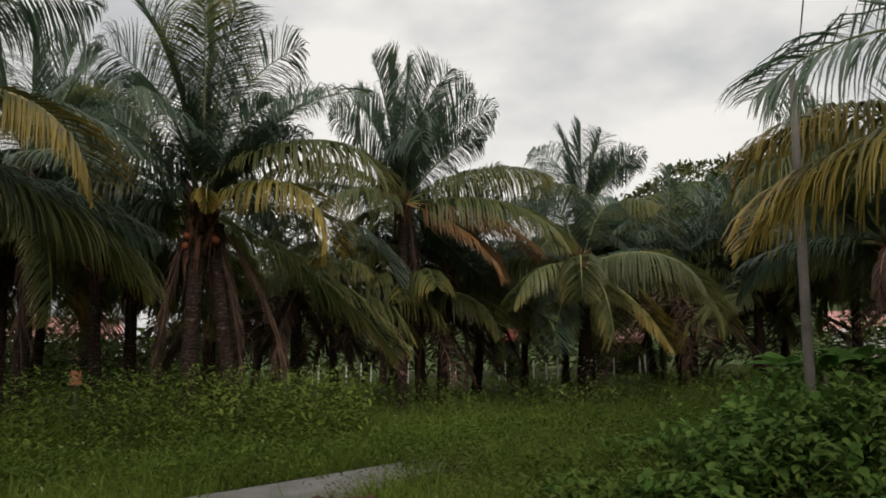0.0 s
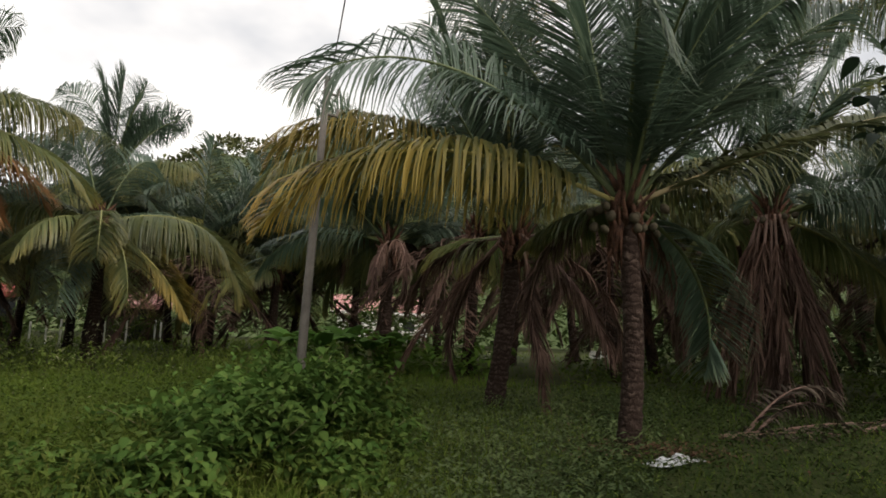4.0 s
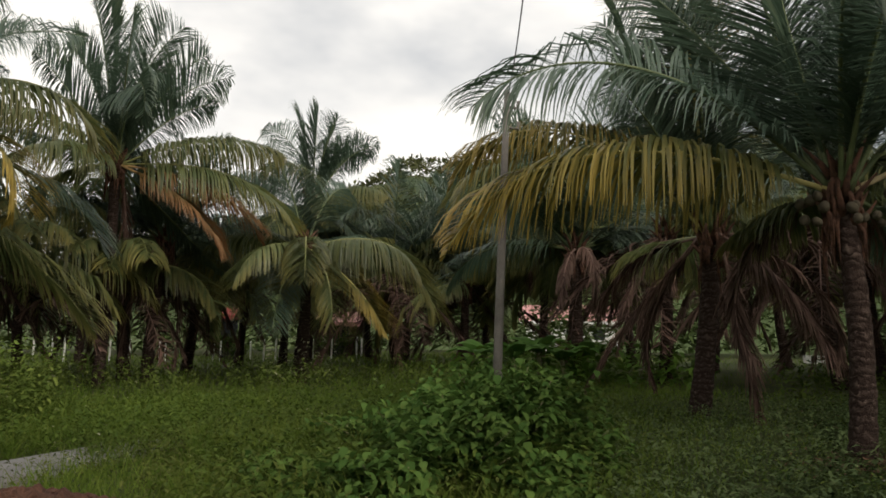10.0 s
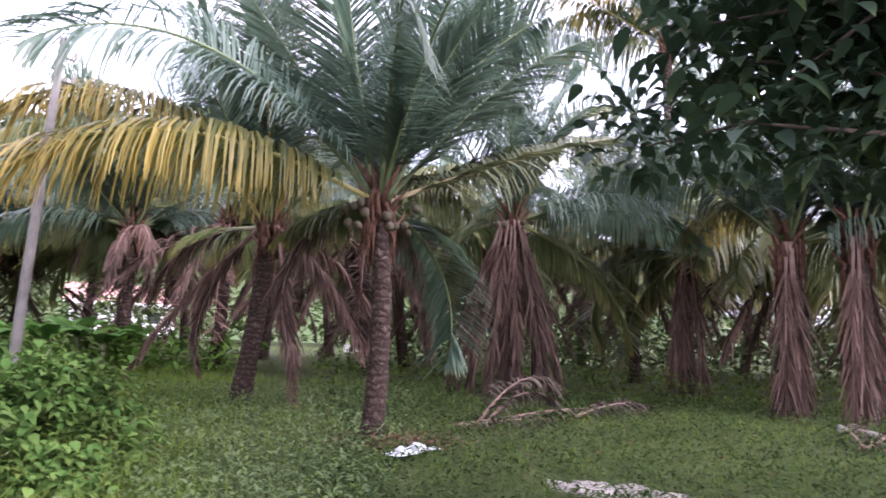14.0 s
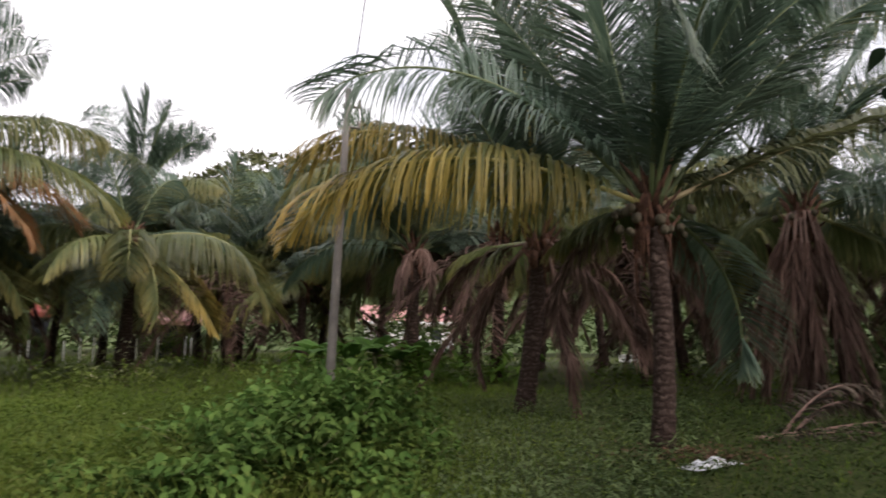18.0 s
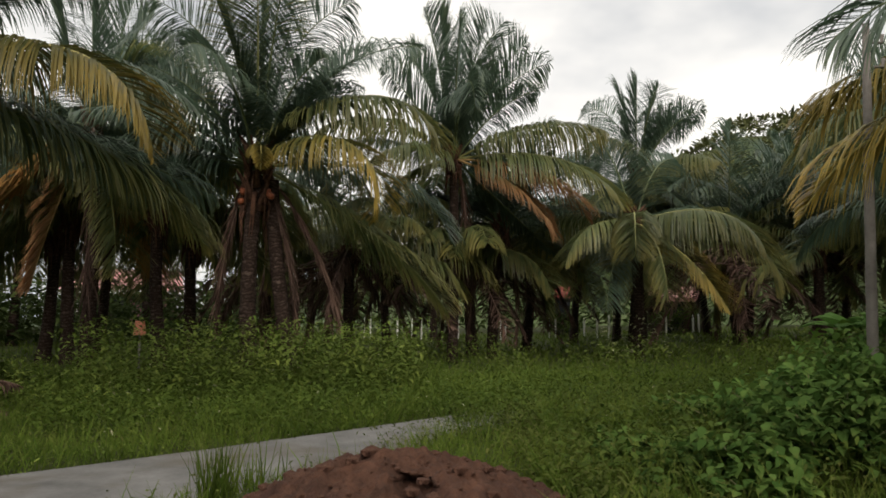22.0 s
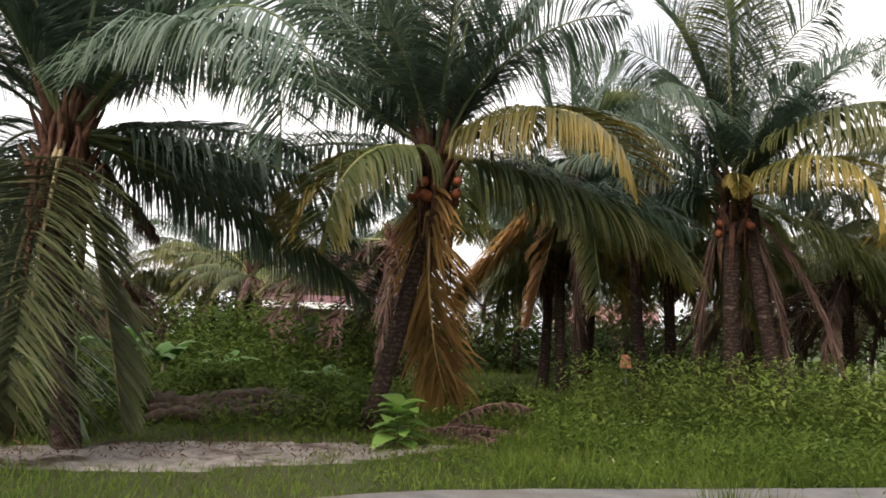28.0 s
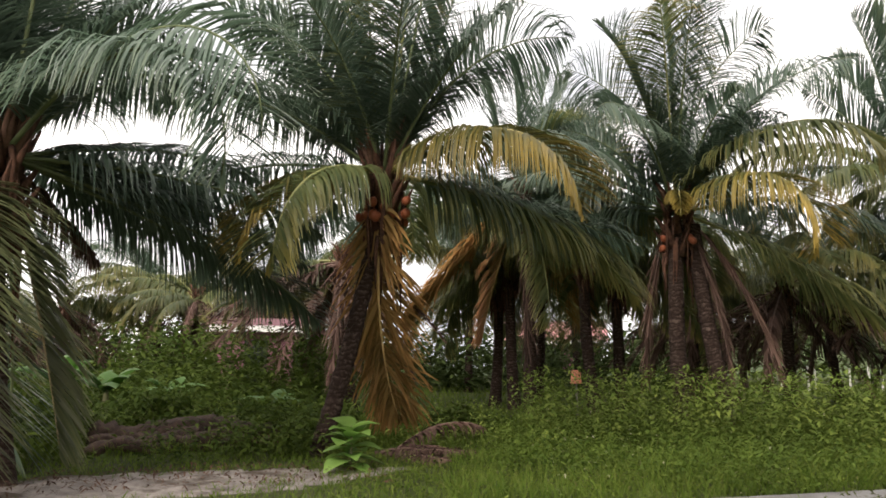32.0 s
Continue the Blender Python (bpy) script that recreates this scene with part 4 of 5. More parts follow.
def broad_leaves(centres, size, rng, up=0.1, aspect=0.55, droop=0.9, fine=False):
    """Broad pointed leaves, all at once, folded along the rib; fine ones have a rounder outline."""
    n = len(centres)
    a = rng.uniform(0, 2 * np.pi, n)
    d = np.stack([np.cos(a), np.sin(a), rng.normal(up, 0.35, n)], 1)
    d /= np.linalg.norm(d, axis=1)[:, None]
    side = np.stack([-np.sin(a), np.cos(a), rng.normal(0, 0.25, n)], 1)
    side /= np.linalg.norm(side, axis=1)[:, None]
    nor = np.cross(d, side)
    s = (size * rng.uniform(0.6, 1.25, n))[:, None]
    along = (0, 0.14, 0.36, 0.62, 0.84, 1.0) if fine else (0, 0.45, 1.0)
    half = (0.04, aspect * 0.34, aspect * 0.5, aspect * 0.42, aspect * 0.2, 0.01) if fine else (0.08, aspect * 0.5, 0.02)
    m = len(along)
    cols = []
    for t, h in zip(along, half):
        p = centres + d * s * t - np.array([0, 0, 1.0]) * s * 0.28 * droop * t ** 3
        cols += [p - side * s * h + nor * s * h * 0.24, p, p + side * s * h + nor * s * h * 0.24]
    verts = np.stack(cols, 1).reshape(-1, 3)
    base = (np.arange(n) * 3 * m)[:, None]
    quads = []
    for i in range(m - 1):
        for k in range(2):
            quads.append(np.concatenate([base + i * 3 + k, base + i * 3 + k + 1, base + i * 3 + k + 4, base + i * 3 + k + 3], 1))
    quads = np.stack(quads, 1).reshape(-1, 4)
    uvs = np.stack([np.tile(np.repeat(np.array(along), 3), n), np.repeat(rng.random(n), 3 * m)], 1)
    return verts, quads, uvs


def weeds(name, spots, tall, size, per, seed, material, label, spread=0.16, aspect=0.42):
    """Leafy weeds: thin stems that carry broad leaves."""
    rng = np.random.default_rng(seed)
    cs = []
    for x, y in spots:
        h = tall * rng.uniform(0.5, 1.2)
        k = max(3, int(per * h / tall))
        z = np.linspace(0.15, 1, k) * h
        lean = rng.normal(0, 0.12, 2)
        cs.append(np.stack([x + lean[0] * z + rng.normal(0, spread, k) * (0.4 + z / tall), y + lean[1] * z + rng.normal(0, spread, k) * (0.4 + z / tall), ground_height(x, y) + z], 1))
    cs = np.vstack(cs)
    v, q, u = broad_leaves(cs, np.full(len(cs), size), rng, aspect=aspect)
    tagged(new(name, bulk(name, v, q, material, u)), label, "weeds", kind="stuff")


def by_logs(x, y):
    """The strip before the rotting logs, where nothing tall grows."""
    return -62.5 < math.degrees(math.atan2(x, y)) < -52.5 and 11.7 < math.hypot(x, y) < 13.6


def spots_in(az0, az1, d0, d1, count, seed, dense=None):
    rng = np.random.default_rng(seed)
    out = []
    while len(out) < count:
        p = polar(rng.uniform(az0, az1), rng.uniform(d0, d1))
        if bare(p.x, p.y) or by_logs(p.x, p.y) or (dense is not None and noise.noise((p.x * 0.45, p.y * 0.45, dense)) < -0.05):
            continue
        out.append((p.x, p.y))
    return out


weeds("weeds", spots_in(-30, -6, 12.2, 16.3, 640, 21), 1.15, 0.11, 22, 22, M_WEED, "waist-high broad-leaved green weeds before the palms")
weeds("weeds", spots_in(-64, -27, 11.8, 19, 480, 23, 1.0), 0.5, 0.10, 18, 24, M_WEED, "green undergrowth of leafy weeds")
weeds("weeds", spots_in(-8, 24, 16, 24, 420, 25, 2.0), 0.7, 0.12, 16, 26, M_WEED, "green weeds with pale tops along the grove edge")
weeds("weeds", spots_in(-45, 52, 4, 15, 1150, 27, 3.0), 0.2, 0.055, 9, 28, M_WEED, "low creeping weeds among the grass", 0.10)
weeds("weeds", spots_in(8, 13, 19, 21.5, 16, 61), 1.25, 0.16, 12, 62, M_PALE, "tall weeds with pale flower heads before the palms", 0.10)
weeds("weeds", spots_in(-26, -6, 14.5, 16.8, 30, 63), 0.95, 0.10, 7, 64, M_PALE, "pale-topped weeds at the grove edge", 0.10)
weeds("weeds", spots_in(34, 95, 4.5, 16, 3300, 65) + spots_in(26, 42, 4.5, 16, 350, 69), 0.13, 0.05, 9, 66, M_SHADED_CREEPER, "low broad-leaved weeds carpeting the ground", 0.14)
weeds("weeds", spots_in(46, 96, 4.6, 15.5, 4200, 165), 0.2, 0.075, 9, 166, M_SHADED_CREEPER, "leafy weeds crowding over the ground with shade in their colour", 0.16)
# shade among the far trunks comes from the scrub's leaf colour
weeds("scrub", spots_in(-41, -16, 30, 40, 620, 169), 2.3, 0.4, 16, 170, M_SHADED_SCRUB, "scrub with shade in its leaf colour behind the far trunks", 0.5)
weeds("scrub", spots_in(48, 97, 25, 34, 700, 167), 1.7, 0.34, 14, 168, M_SHADED_SCRUB, "scrub with shade in its leaf colour between the far trunks", 0.4)
weeds("weeds", spots_in(-45, 33, 5, 15, 1300, 67), 0.26, 0.055, 9, 68, M_LOWWEED, "small leafy weeds among the field grass", 0.12)
weeds("weeds", spots_in(22, 40, 17, 21, 200, 29), 0.9, 0.3, 9, 30, M_SHRUB, "broad-leaved plants under the palms", 0.2)
weeds("weeds", spots_in(45, 95, 15.5, 25, 700, 31), 0.45, 0.16, 9, 32, M_BRUSH, "leafy undergrowth in the shade of the palms", 0.2)
weeds("scrub", spots_in(-85, 100, 43, 54, 1100, 37), 3.2, 0.75, 16, 38, M_SHADED_SCRUB, "tall green scrub closing the back of the grove", 0.8)
weeds("scrub", spots_in(-85, -42, 38, 50, 700, 137), 2.9, 0.55, 22, 138, M_SHADED_SCRUB, "tall green scrub behind the house and palms", 0.7)
weeds("weeds", spots_in(-75, -46, 16, 26, 520, 33), 1.1, 0.19, 24, 34, M_BRUSH, "thick green scrub behind the palms", 0.35)
weeds("weeds", spots_in(6, 26, 4.6, 10, 260, 39) + spots_in(24, 36, 4.6, 10, 70, 68), 0.45, 0.062, 14, 40, M_LOWWEED, "leafy green weeds crowding round the bushes", 0.15)
weeds("weeds", spots_in(0, 9, 5.6, 10.4, 260, 35), 0.36, 0.06, 14, 36, M_LOWWEED, "knee-high green weeds beside the path", 0.12)


def beside_path(count, seed, s0, s1, a0, a1):
    """Spots along the path, a metres to the camera's side of its near edge."""
    rng = np.random.default_rng(seed)
    out = []
    for _ in range(count):
        p = PATH_A + PATH_WAY * rng.uniform(s0, s1) + PATH_SIDE * (1.0 + rng.uniform(a0, a1))
        out.append((p.x, p.y))
    return out


weeds("weeds", spots_in(-32, 4, 9.3, 15, 1300, 141), 0.46, 0.085, 13, 142, M_BRUSH, "thick knee-high broad-leaved weeds covering the field", 0.16)
weeds("weeds", spots_in(4, 33, 6.0, 15, 1500, 143), 0.5, 0.09, 13, 144, M_BRUSH, "thick knee-high broad-leaved weeds covering the field", 0.16)
weeds("weeds", spots_in(-30, 30, 8, 15, 120, 145), 0.62, 0.05, 5, 146, M_PALE, "weeds with small pale buds scattered over the field", 0.08)
weeds("weeds", spots_in(27, 52, 5, 14.5, 1500, 147), 0.24, 0.07, 10, 148, M_FIELD, "low light green weeds spreading through the grass", 0.16)
weeds("weeds", spots_in(-60, -43, 20, 26, 480, 153), 2.1, 0.24, 22, 154, M_BRUSH, "tall dark green scrub before the house", 0.35)
weeds("weeds", spots_in(-72, -59, 11.4, 15, 260, 155) + spots_in(-52, -45, 11.6, 14, 110, 157) + spots_in(-58, -46, 11.2, 11.9, 30, 159), 0.6, 0.14, 16, 156, M_BRUSH, "leafy green plants round the rotting logs", 0.2)
weeds("weeds", spots_in(86, 94, 7.2, 9.2, 16, 161), 0.5, 0.2, 8, 162, M_BANANA, "young bright green plants with long leaves in the grass", 0.10, 0.3)
weeds("weeds", beside_path(150, 121, 3.4, 8.5, -0.05, 0.9), 0.36, 0.055, 16, 122, M_LOWWEED, "green weeds leaning over the edge of the path", 0.12)
weeds("weeds", beside_path(60, 123, -1.0, 8.5, -1.3, -1.05), 0.16, 0.045, 8, 124, M_WEED, "low weeds along the edge of the path", 0.10)


def tuft(az, d, tall, count, seed, label):
    rng = np.random.default_rng(seed)
    p = polar(az, d)
    roots = np.stack([rng.normal(0, 0.075, count), rng.normal(0, 0.075, count), np.full(count, -0.02)], 1)
    ways = np.stack([rng.normal(0, 0.22, count), rng.normal(0, 0.22, count), np.ones(count)], 1)
    ways /= np.linalg.norm(ways, axis=1)[:, None]
    v, q, u = ribbons(roots, ways, tall * rng.uniform(0.5, 1.1, count), np.full(count, 0.014), rng.uniform(0.1, 0.4, count), np.full(count, 1.6), rng, 4)
    ob = tagged(new("grass_tuft", bulk("grass_tuft", v, q, M_GRASS, u)), label, "grass tuft")
    ob.location = p


tuft(-20.5, 6.3, 0.62, 120, 131, "tall tuft of grass growing by the path")
tuft(-18.3, 6.6, 0.5, 50, 132, "tall tuft of grass growing by the path")
tuft(-16.4, 6.5, 0.55, 14, 133, "few tall grass stalks by the soil heap")


def bush(az, d, wide, tall, leaves, seed, size, label, material=M_SHRUB):
    """A shrub: stems that branch from one foot and a cover of broad leaves."""
    rng = np.random.default_rng(seed)
    foot = polar(az, d)
    root = tagged(new("bush"), label, "bush", "bushes in the field")
    root.location = foot
    pieces, ends = [], []
    for k in range(16):
        a, r, h = rng.uniform(0, 6.28), rng.uniform(0.1, 1.0) * wide, rng.uniform(0.55, 1.0) * tall
        h *= 1 - 0.35 * (r / wide) ** 2
        e = Vector((r * math.cos(a), r * math.sin(a), h))
        m = Vector((e.x * 0.45, e.y * 0.45, h * 0.6))
        pieces.append(tube([(0, 0, -0.05), m, e], [0.014, 0.009, 0.004], 5))
        ends.append((np.array(m), np.array(e)))
    v, f = joined(*pieces)
    child("stalk", mesh_of("stalk", v, f, M_STEM), root)
    pick = rng.integers(0, len(ends), leaves)
    t = rng.uniform(0.1, 1.05, leaves)[:, None]
    m, e = np.array([ends[i][0] for i in pick]), np.array([ends[i][1] for i in pick])
    cs = m * (1 - t) + e * t + rng.normal(0, 0.14 * wide, (leaves, 3)) * np.array([1, 1, 0.7])
    cs[:, 2] = np.maximum(cs[:, 2], 0.03)
    v, q, u = broad_leaves(cs, np.full(leaves, size), rng, -0.35, 0.72, 0.9, size < 0.11)
    child("foliage", bulk("foliage", v, q, material, u), root)
    return root


for az, d, w, h, n, s in ((22, 6.8, 0.7, 0.95, 900, 41), (17.5, 6.2, 0.6, 0.6, 620, 42), (25.5, 7.6, 0.8, 1.25, 1000, 43), (28, 8.4, 0.8, 1.1, 760, 151), (13.5, 6.4, 0.55, 0.5, 480, 44), (20.5, 8.2, 0.8, 1.0, 760, 45),
                          (28.5, 6.6, 0.55, 0.55, 460, 46), (24, 10.5, 0.9, 1.2, 700, 47), (10, 7.2, 0.6, 0.45, 400, 48), (30.5, 8.2, 0.7, 0.6, 460, 49), (17, 9.0, 0.8, 0.7, 560, 50)):
    bush(az, d, w, h, int(n * 2.2), s, 0.098, "dense green leafy bush growing in the field grass", M_BUSH)
for az, d, w, h, n, s in ((-64.8, 14.6, 1.1, 0.8, 520, 51), (-57, 15, 1.2, 0.95, 560, 52), (-66, 14, 1.3, 1.2, 620, 53), (-50, 14.8, 1.0, 0.8, 480, 54), (-45.5, 13.8, 0.9, 0.75, 450, 55), (-35, 14.2, 0.9, 0.6, 400, 56), (-70, 16, 1.5, 1.6, 700, 57), (-61, 20, 1.6, 1.1, 700, 58), (4.9, 37.4, 1.1, 1.75, 500, 59), (13.2, 37.2, 1.6, 1.5, 600, 60)):
    bush(az, d, w, h, n * 2, s, 0.125, "dark green bush in the undergrowth below the palms", M_BRUSH)

# ---- the broad-leaved tree over the right of the field ----
def dark_tree():
    rng = np.random.default_rng(61)
    foot = polar(101, 6.0)
    root = tagged(new("tree"), "dark broad-leaved tree with low hanging branches", "tree")
    root.location = foot
    pieces = [tube([(0, 0, -0.2), (0.03, 0.05, 1.0), (-0.05, 0.2, 2.0), (-0.1, 0.35, 3.0), (0, 0.5, 4.2)], [0.19, 0.15, 0.13, 0.10, 0.05], 10)]
    v, f = pieces[0]
    child("trunk", mesh_of("trunk", v, f, M_BARK), root)
    tips = []
    for k in range(44):
        h0 = rng.uniform(1.7, 4.0)
        ends = polar(rng.uniform(68, 98), rng.uniform(4.4, 6.6), rng.uniform(2.3, 5.4)) - foot
        a = Vector((-0.05, 0.3, h0))
        e = Vector(ends)
        m = a.lerp(e, 0.5) + Vector((0, 0, 0.35))
        v, f = tube([a, m, e], [0.045, 0.025, 0.006], 6)
        child("branch", mesh_of("branch", v, f, M_BARK), root)
        tips.append((np.array(a), np.array(m), np.array(e)))
    n = 12500
    pick = rng.integers(0, len(tips), n)
    t = rng.uniform(0.25, 1.08, n)[:, None]
    A, M, E = (np.array([tips[i][j] for i in pick]) for j in range(3))
    cs = A * (1 - t) ** 2 + 2 * M * t * (1 - t) + E * t ** 2 + rng.normal(0, 0.19, (n, 3))
    cs = cs[cs[:, 2] > 2.3]
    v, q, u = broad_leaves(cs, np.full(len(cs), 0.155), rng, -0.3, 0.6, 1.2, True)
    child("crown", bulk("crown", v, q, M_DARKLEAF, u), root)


dark_tree()

# ---- pole and wire ----
foot = polar(25.05, 10.2)
head = polar(25.95, 10.2, 4.86)
pole = tagged(new("pole"), "leaning grey wooden pole with a thin wire at its head", "pole")
pole.location = foot
v, f = tube([(0, 0, -0.3), (head - foot) * 0.33, (head - foot) * 0.66, head - foot], [0.066, 0.062, 0.055, 0.042], 10)
child("post", mesh_of("post", v, f, M_WOOD), pole)
top = head - foot
for dz, w in ((-0.25, 0.05), (-0.55, 0.05)):
    v, f = tube([top + Vector((0.03, -0.02, dz)), top + Vector((0.16, -0.02, dz)), top + Vector((0.17, -0.02, dz + 0.10))], [0.02, 0.02, 0.03], 6)
    child("insulator", mesh_of("insulator", v, f, M_WOOD), pole)
wire_pts = []
a = top + Vector((0.02, 0, -0.05))
b = Vector((3.01, 5.76, 5.17)) - foot
for i in range(25):
    t = i / 24
    wire_pts.append(a.lerp(b, t) - Vector((0, 0, 0.12 * math.sin(math.pi * t))))
v, f = tube(wire_pts, [0.008] * 25, 5)
child("wire", mesh_of("wire", v, f, M_WIRE), pole, "thin dark wire")

# ---- small things on the ground ----
def sapling():
    rng = np.random.default_rng(71)
    root = tagged(new("sapling"), "young plant with large bright green leaves at the field edge", "plant")
    root.location = polar(-43.3, 10.4)
    v, f = tube([(0, 0, -0.05), (0.03, 0, 0.3), (0, 0.02, 0.6)], [0.025, 0.02, 0.01], 6)
    child("stem", mesh_of("stem", v, f, M_STEM), root)
    for k in range(18):
        a, h = k * 2.4, 0.08 + 0.52 * k / 18
        L, up = rng.uniform(0.36, 0.56), 0.1 + 0.55 * k / 18
        d = Vector((math.cos(a), math.sin(a), up)).normalized()
        s = Vector((-math.sin(a), math.cos(a), 0))
        nrm = d.cross(s)
        verts, faces, uv = [], [], []
        for i in range(7):
            t = i / 6
            p = Vector((0, 0, h)) + d * L * t - Vector((0, 0, 1)) * L * 0.35 * t * t
            w = L * 0.38 * math.sin(math.pi * (0.06 + 0.9 * t) ** 0.75)
            for j in (-1, 0, 1):
                verts.append(p + s * w * j + nrm * (abs(j) * w * 0.25))
                uv.append((t, 0.5))
        for i in range(6):
            for j in range(2):
                faces.append((i * 3 + j, i * 3 + j + 1, i * 3 + j + 4, i * 3 + j + 3))
        child("leaf", mesh_of("leaf", verts, faces, M_BRIGHT, uv), root)


sapling()


M_WITHER = leaf("withered_frond", (0.040, 0.032, 0.026), (0.125, 0.098, 0.080), (0.16, 0.13, 0.105), 0.6, 1.2, 0.85, 0.1, 0.1)


def fallen_fronds(az, d, turn, count, spread, seed, label, length=2.4, lift=30.0, arch=0.0):
    """Dead fronds heaped on the ground: one arched over the rest, the others lying anyhow."""
    rng = random.Random(seed)
    root = tagged(new("dead_frond_heap"), label, "dead fronds")
    root.location = polar(az, d)
    for k in range(count):
        el, bend, long_, swing = lift, lift * 1.7, length, 0.0
        if k:
            el = rng.uniform(4, 18)
            bend, long_, swing = el * 1.7, length * rng.uniform(0.5, 0.85), rng.uniform(-60, 60)
        if k in (1, 2) and arch:
            el, bend, long_, swing = 58 - 8 * k, 125, arch * (1.1 - 0.15 * k), 14 - 10 * k
        elif k and arch:
            el, bend, swing = rng.uniform(2, 7), 10, rng.uniform(-18, 22)
        lm, rm = frond_meshes(4, 0, el, bend, long_, seed + k, 70, limp=k % 2 == 0)
        if "grass" in label:
            lm.materials[0] = M_WITHER
        m = pose(rng.uniform(-spread, spread) * (k > 0), rng.uniform(-spread, spread) * 0.3 * (k > 0), 0.03, 0, rng.uniform(-15, 15), turn + swing)
        fr = child("frond", rm, root, "", m)
        tagged(child("blade", lm, fr), kind="stuff")


fallen_fronds(57.2, 10.4, -108, 9, 0.35, 8100, "heap of dead brown palm fronds lying on the grass", 2.7, 8, 2.1)
fallen_fronds(65, 11.6, -104, 4, 0.4, 8200, "thin heap of dead brown palm fronds lying on the grass", 2.0, 8)
fallen_fronds(84, 10.5, -100, 5, 0.5, 8300, "dry palm fronds lying on the grass", 2.0, 12)
fallen_fronds(-40.3, 11.9, -60, 11, 0.4, 8400, "pile of dry brown fronds at a palm's foot", 1.6, 38)
fallen_fronds(-55.3, 13.6, -30, 5, 0.8, 8500, "dark heap of rotting palm fronds in the undergrowth", 2.2, 14)


def banana(az, d, tall, seed):
    """A broad-leaved clump: a fleshy stem and large paddle leaves."""
    rng = random.Random(seed)
    root = tagged(new("banana_plant"), "young banana plant with broad green leaves under the palms", "banana plant", "banana plants")
    root.location = polar(az, d)
    v, f = tube([(0, 0, -0.1), (0.02, 0, tall * 0.3), (0, 0.02, tall * 0.55)], [0.08, 0.065, 0.04], 8)
    child("stem", mesh_of("stem", v, f, M_STEM), root)
    for k in range(8):
        a, L = k * 2.4 + rng.uniform(-0.3, 0.3), tall * rng.uniform(0.6, 0.85)
        d0 = Vector((math.cos(a), math.sin(a), rng.uniform(0.6, 1.8))).normalized()
        sd = Vector((-math.sin(a), math.cos(a), 0))
        verts, faces, uv = [], [], []
        for i in range(10):
            t = i / 9
            p = Vector((0, 0, tall * 0.5)) + d0 * L * t - Vector((0, 0, 1)) * L * 0.55 * t * t
            w = L * 0.17 * math.sin(math.pi * (0.05 + 0.93 * t) ** 0.8) * (1 + 0.12 * rng.uniform(-1, 1))
            for j in (-1, 0, 1):
                verts.append(p + sd * w * j - Vector((0, 0, 1)) * abs(j) * w * 0.35)
                uv.append((t, 0.3 + 0.05 * k))
        for i in range(9):
            for j in range(2):
                faces.append((i * 3 + j, i * 3 + j + 1, i * 3 + j + 4, i * 3 + j + 3))
        child("leaf", mesh_of("leaf", verts, faces, M_BANANA, uv), root)


for k, (az, d, h) in enumerate(((26.5, 17.4, 1.5), (28.4, 18.2, 1.7), (30.2, 17.6, 1.4), (24.2, 18.6, 1.6), (32, 19, 1.5), (-60.5, 16.5, 1.6), (-63.5, 17.5, 1.9), (-56.5, 17, 1.4), (-49, 15.5, 1.1))):
    banana(az, d, h, 900 + k)


def litter():
    rng = np.random.default_rng(81)
    p = polar(51.9, 8.95)
    c = np.stack([p.x + rng.normal(0, 0.36, 900), p.y + rng.normal(0, 0.36, 900), np.full(900, p.z) + rng.uniform(0.02, 0.12, 900)], 1)
    v, q, u = broad_leaves(c, np.full(900, 0.06), rng, 0.0, 0.5)
    tagged(new("leaf_litter", bulk("leaf_litter", v, q, M_DRYLEAF, u)), "mat of dry red-brown leaves at a palm's foot", "leaf litter", kind="stuff")
    p = Vector((6.66, 5.07, ground_height(6.66, 5.07)))
    n, m = 26, 12
    verts, faces = [], []
    for i in range(n + 1):
        for k in range(m + 1):
            x, y = (i / n - 0.5) * 0.86, (k / m - 0.5) * 0.24
            y += 0.07 * math.sin(x * 5)
            edge = min(1, 4 * min(i / n, 1 - i / n), 4 * min(k / m, 1 - k / m))
            verts.append((x, y, 0.05 + edge * (0.05 + 0.08 * noise.noise((x * 7, y * 7, 0)) + 0.04 * noise.noise((x * 20, y * 20, 3)))))
    for i in range(n):
        for k in range(m):
            faces.append((i * (m + 1) + k, (i + 1) * (m + 1) + k, (i + 1) * (m + 1) + k + 1, i * (m + 1) + k + 1))
    s = tagged(new("plastic_sheet", mesh_of("plastic_sheet", verts, faces, M_WHITE)), "crumpled white plastic sheet lying on the grass", "plastic sheet")
    s.matrix_basis = Matrix.Translation(p) @ pose(0, 0, 0, 0, 0, -6)


litter()


def litter_on(az0, az1, d0, d1, count, seed, label):
    rng = np.random.default_rng(seed)
    az, d = rng.uniform(az0, az1, count), rng.uniform(d0, d1, count)
    x, y = d * np.sin(np.radians(az)), d * np.cos(np.radians(az))
    c = np.stack([x, y, np.array([ground_height(a, b) for a, b in zip(x, y)]) + rng.uniform(0.05, 0.10, count)], 1)
    v, q, u = broad_leaves(c, np.full(count, 0.08), rng, 0.0, 0.3)
    tagged(new("leaf_litter", bulk("leaf_litter", v, q, M_DRYLEAF, u)), label, "leaf litter", kind="stuff")


litter_on(-72, -40, 9.2, 11.0, 800, 91, "dry brown leaf litter strewn over bare sand")
litter_on(45, 92, 8.0, 16.0, 700, 92, "dry brown leaf scraps strewn over the grass")


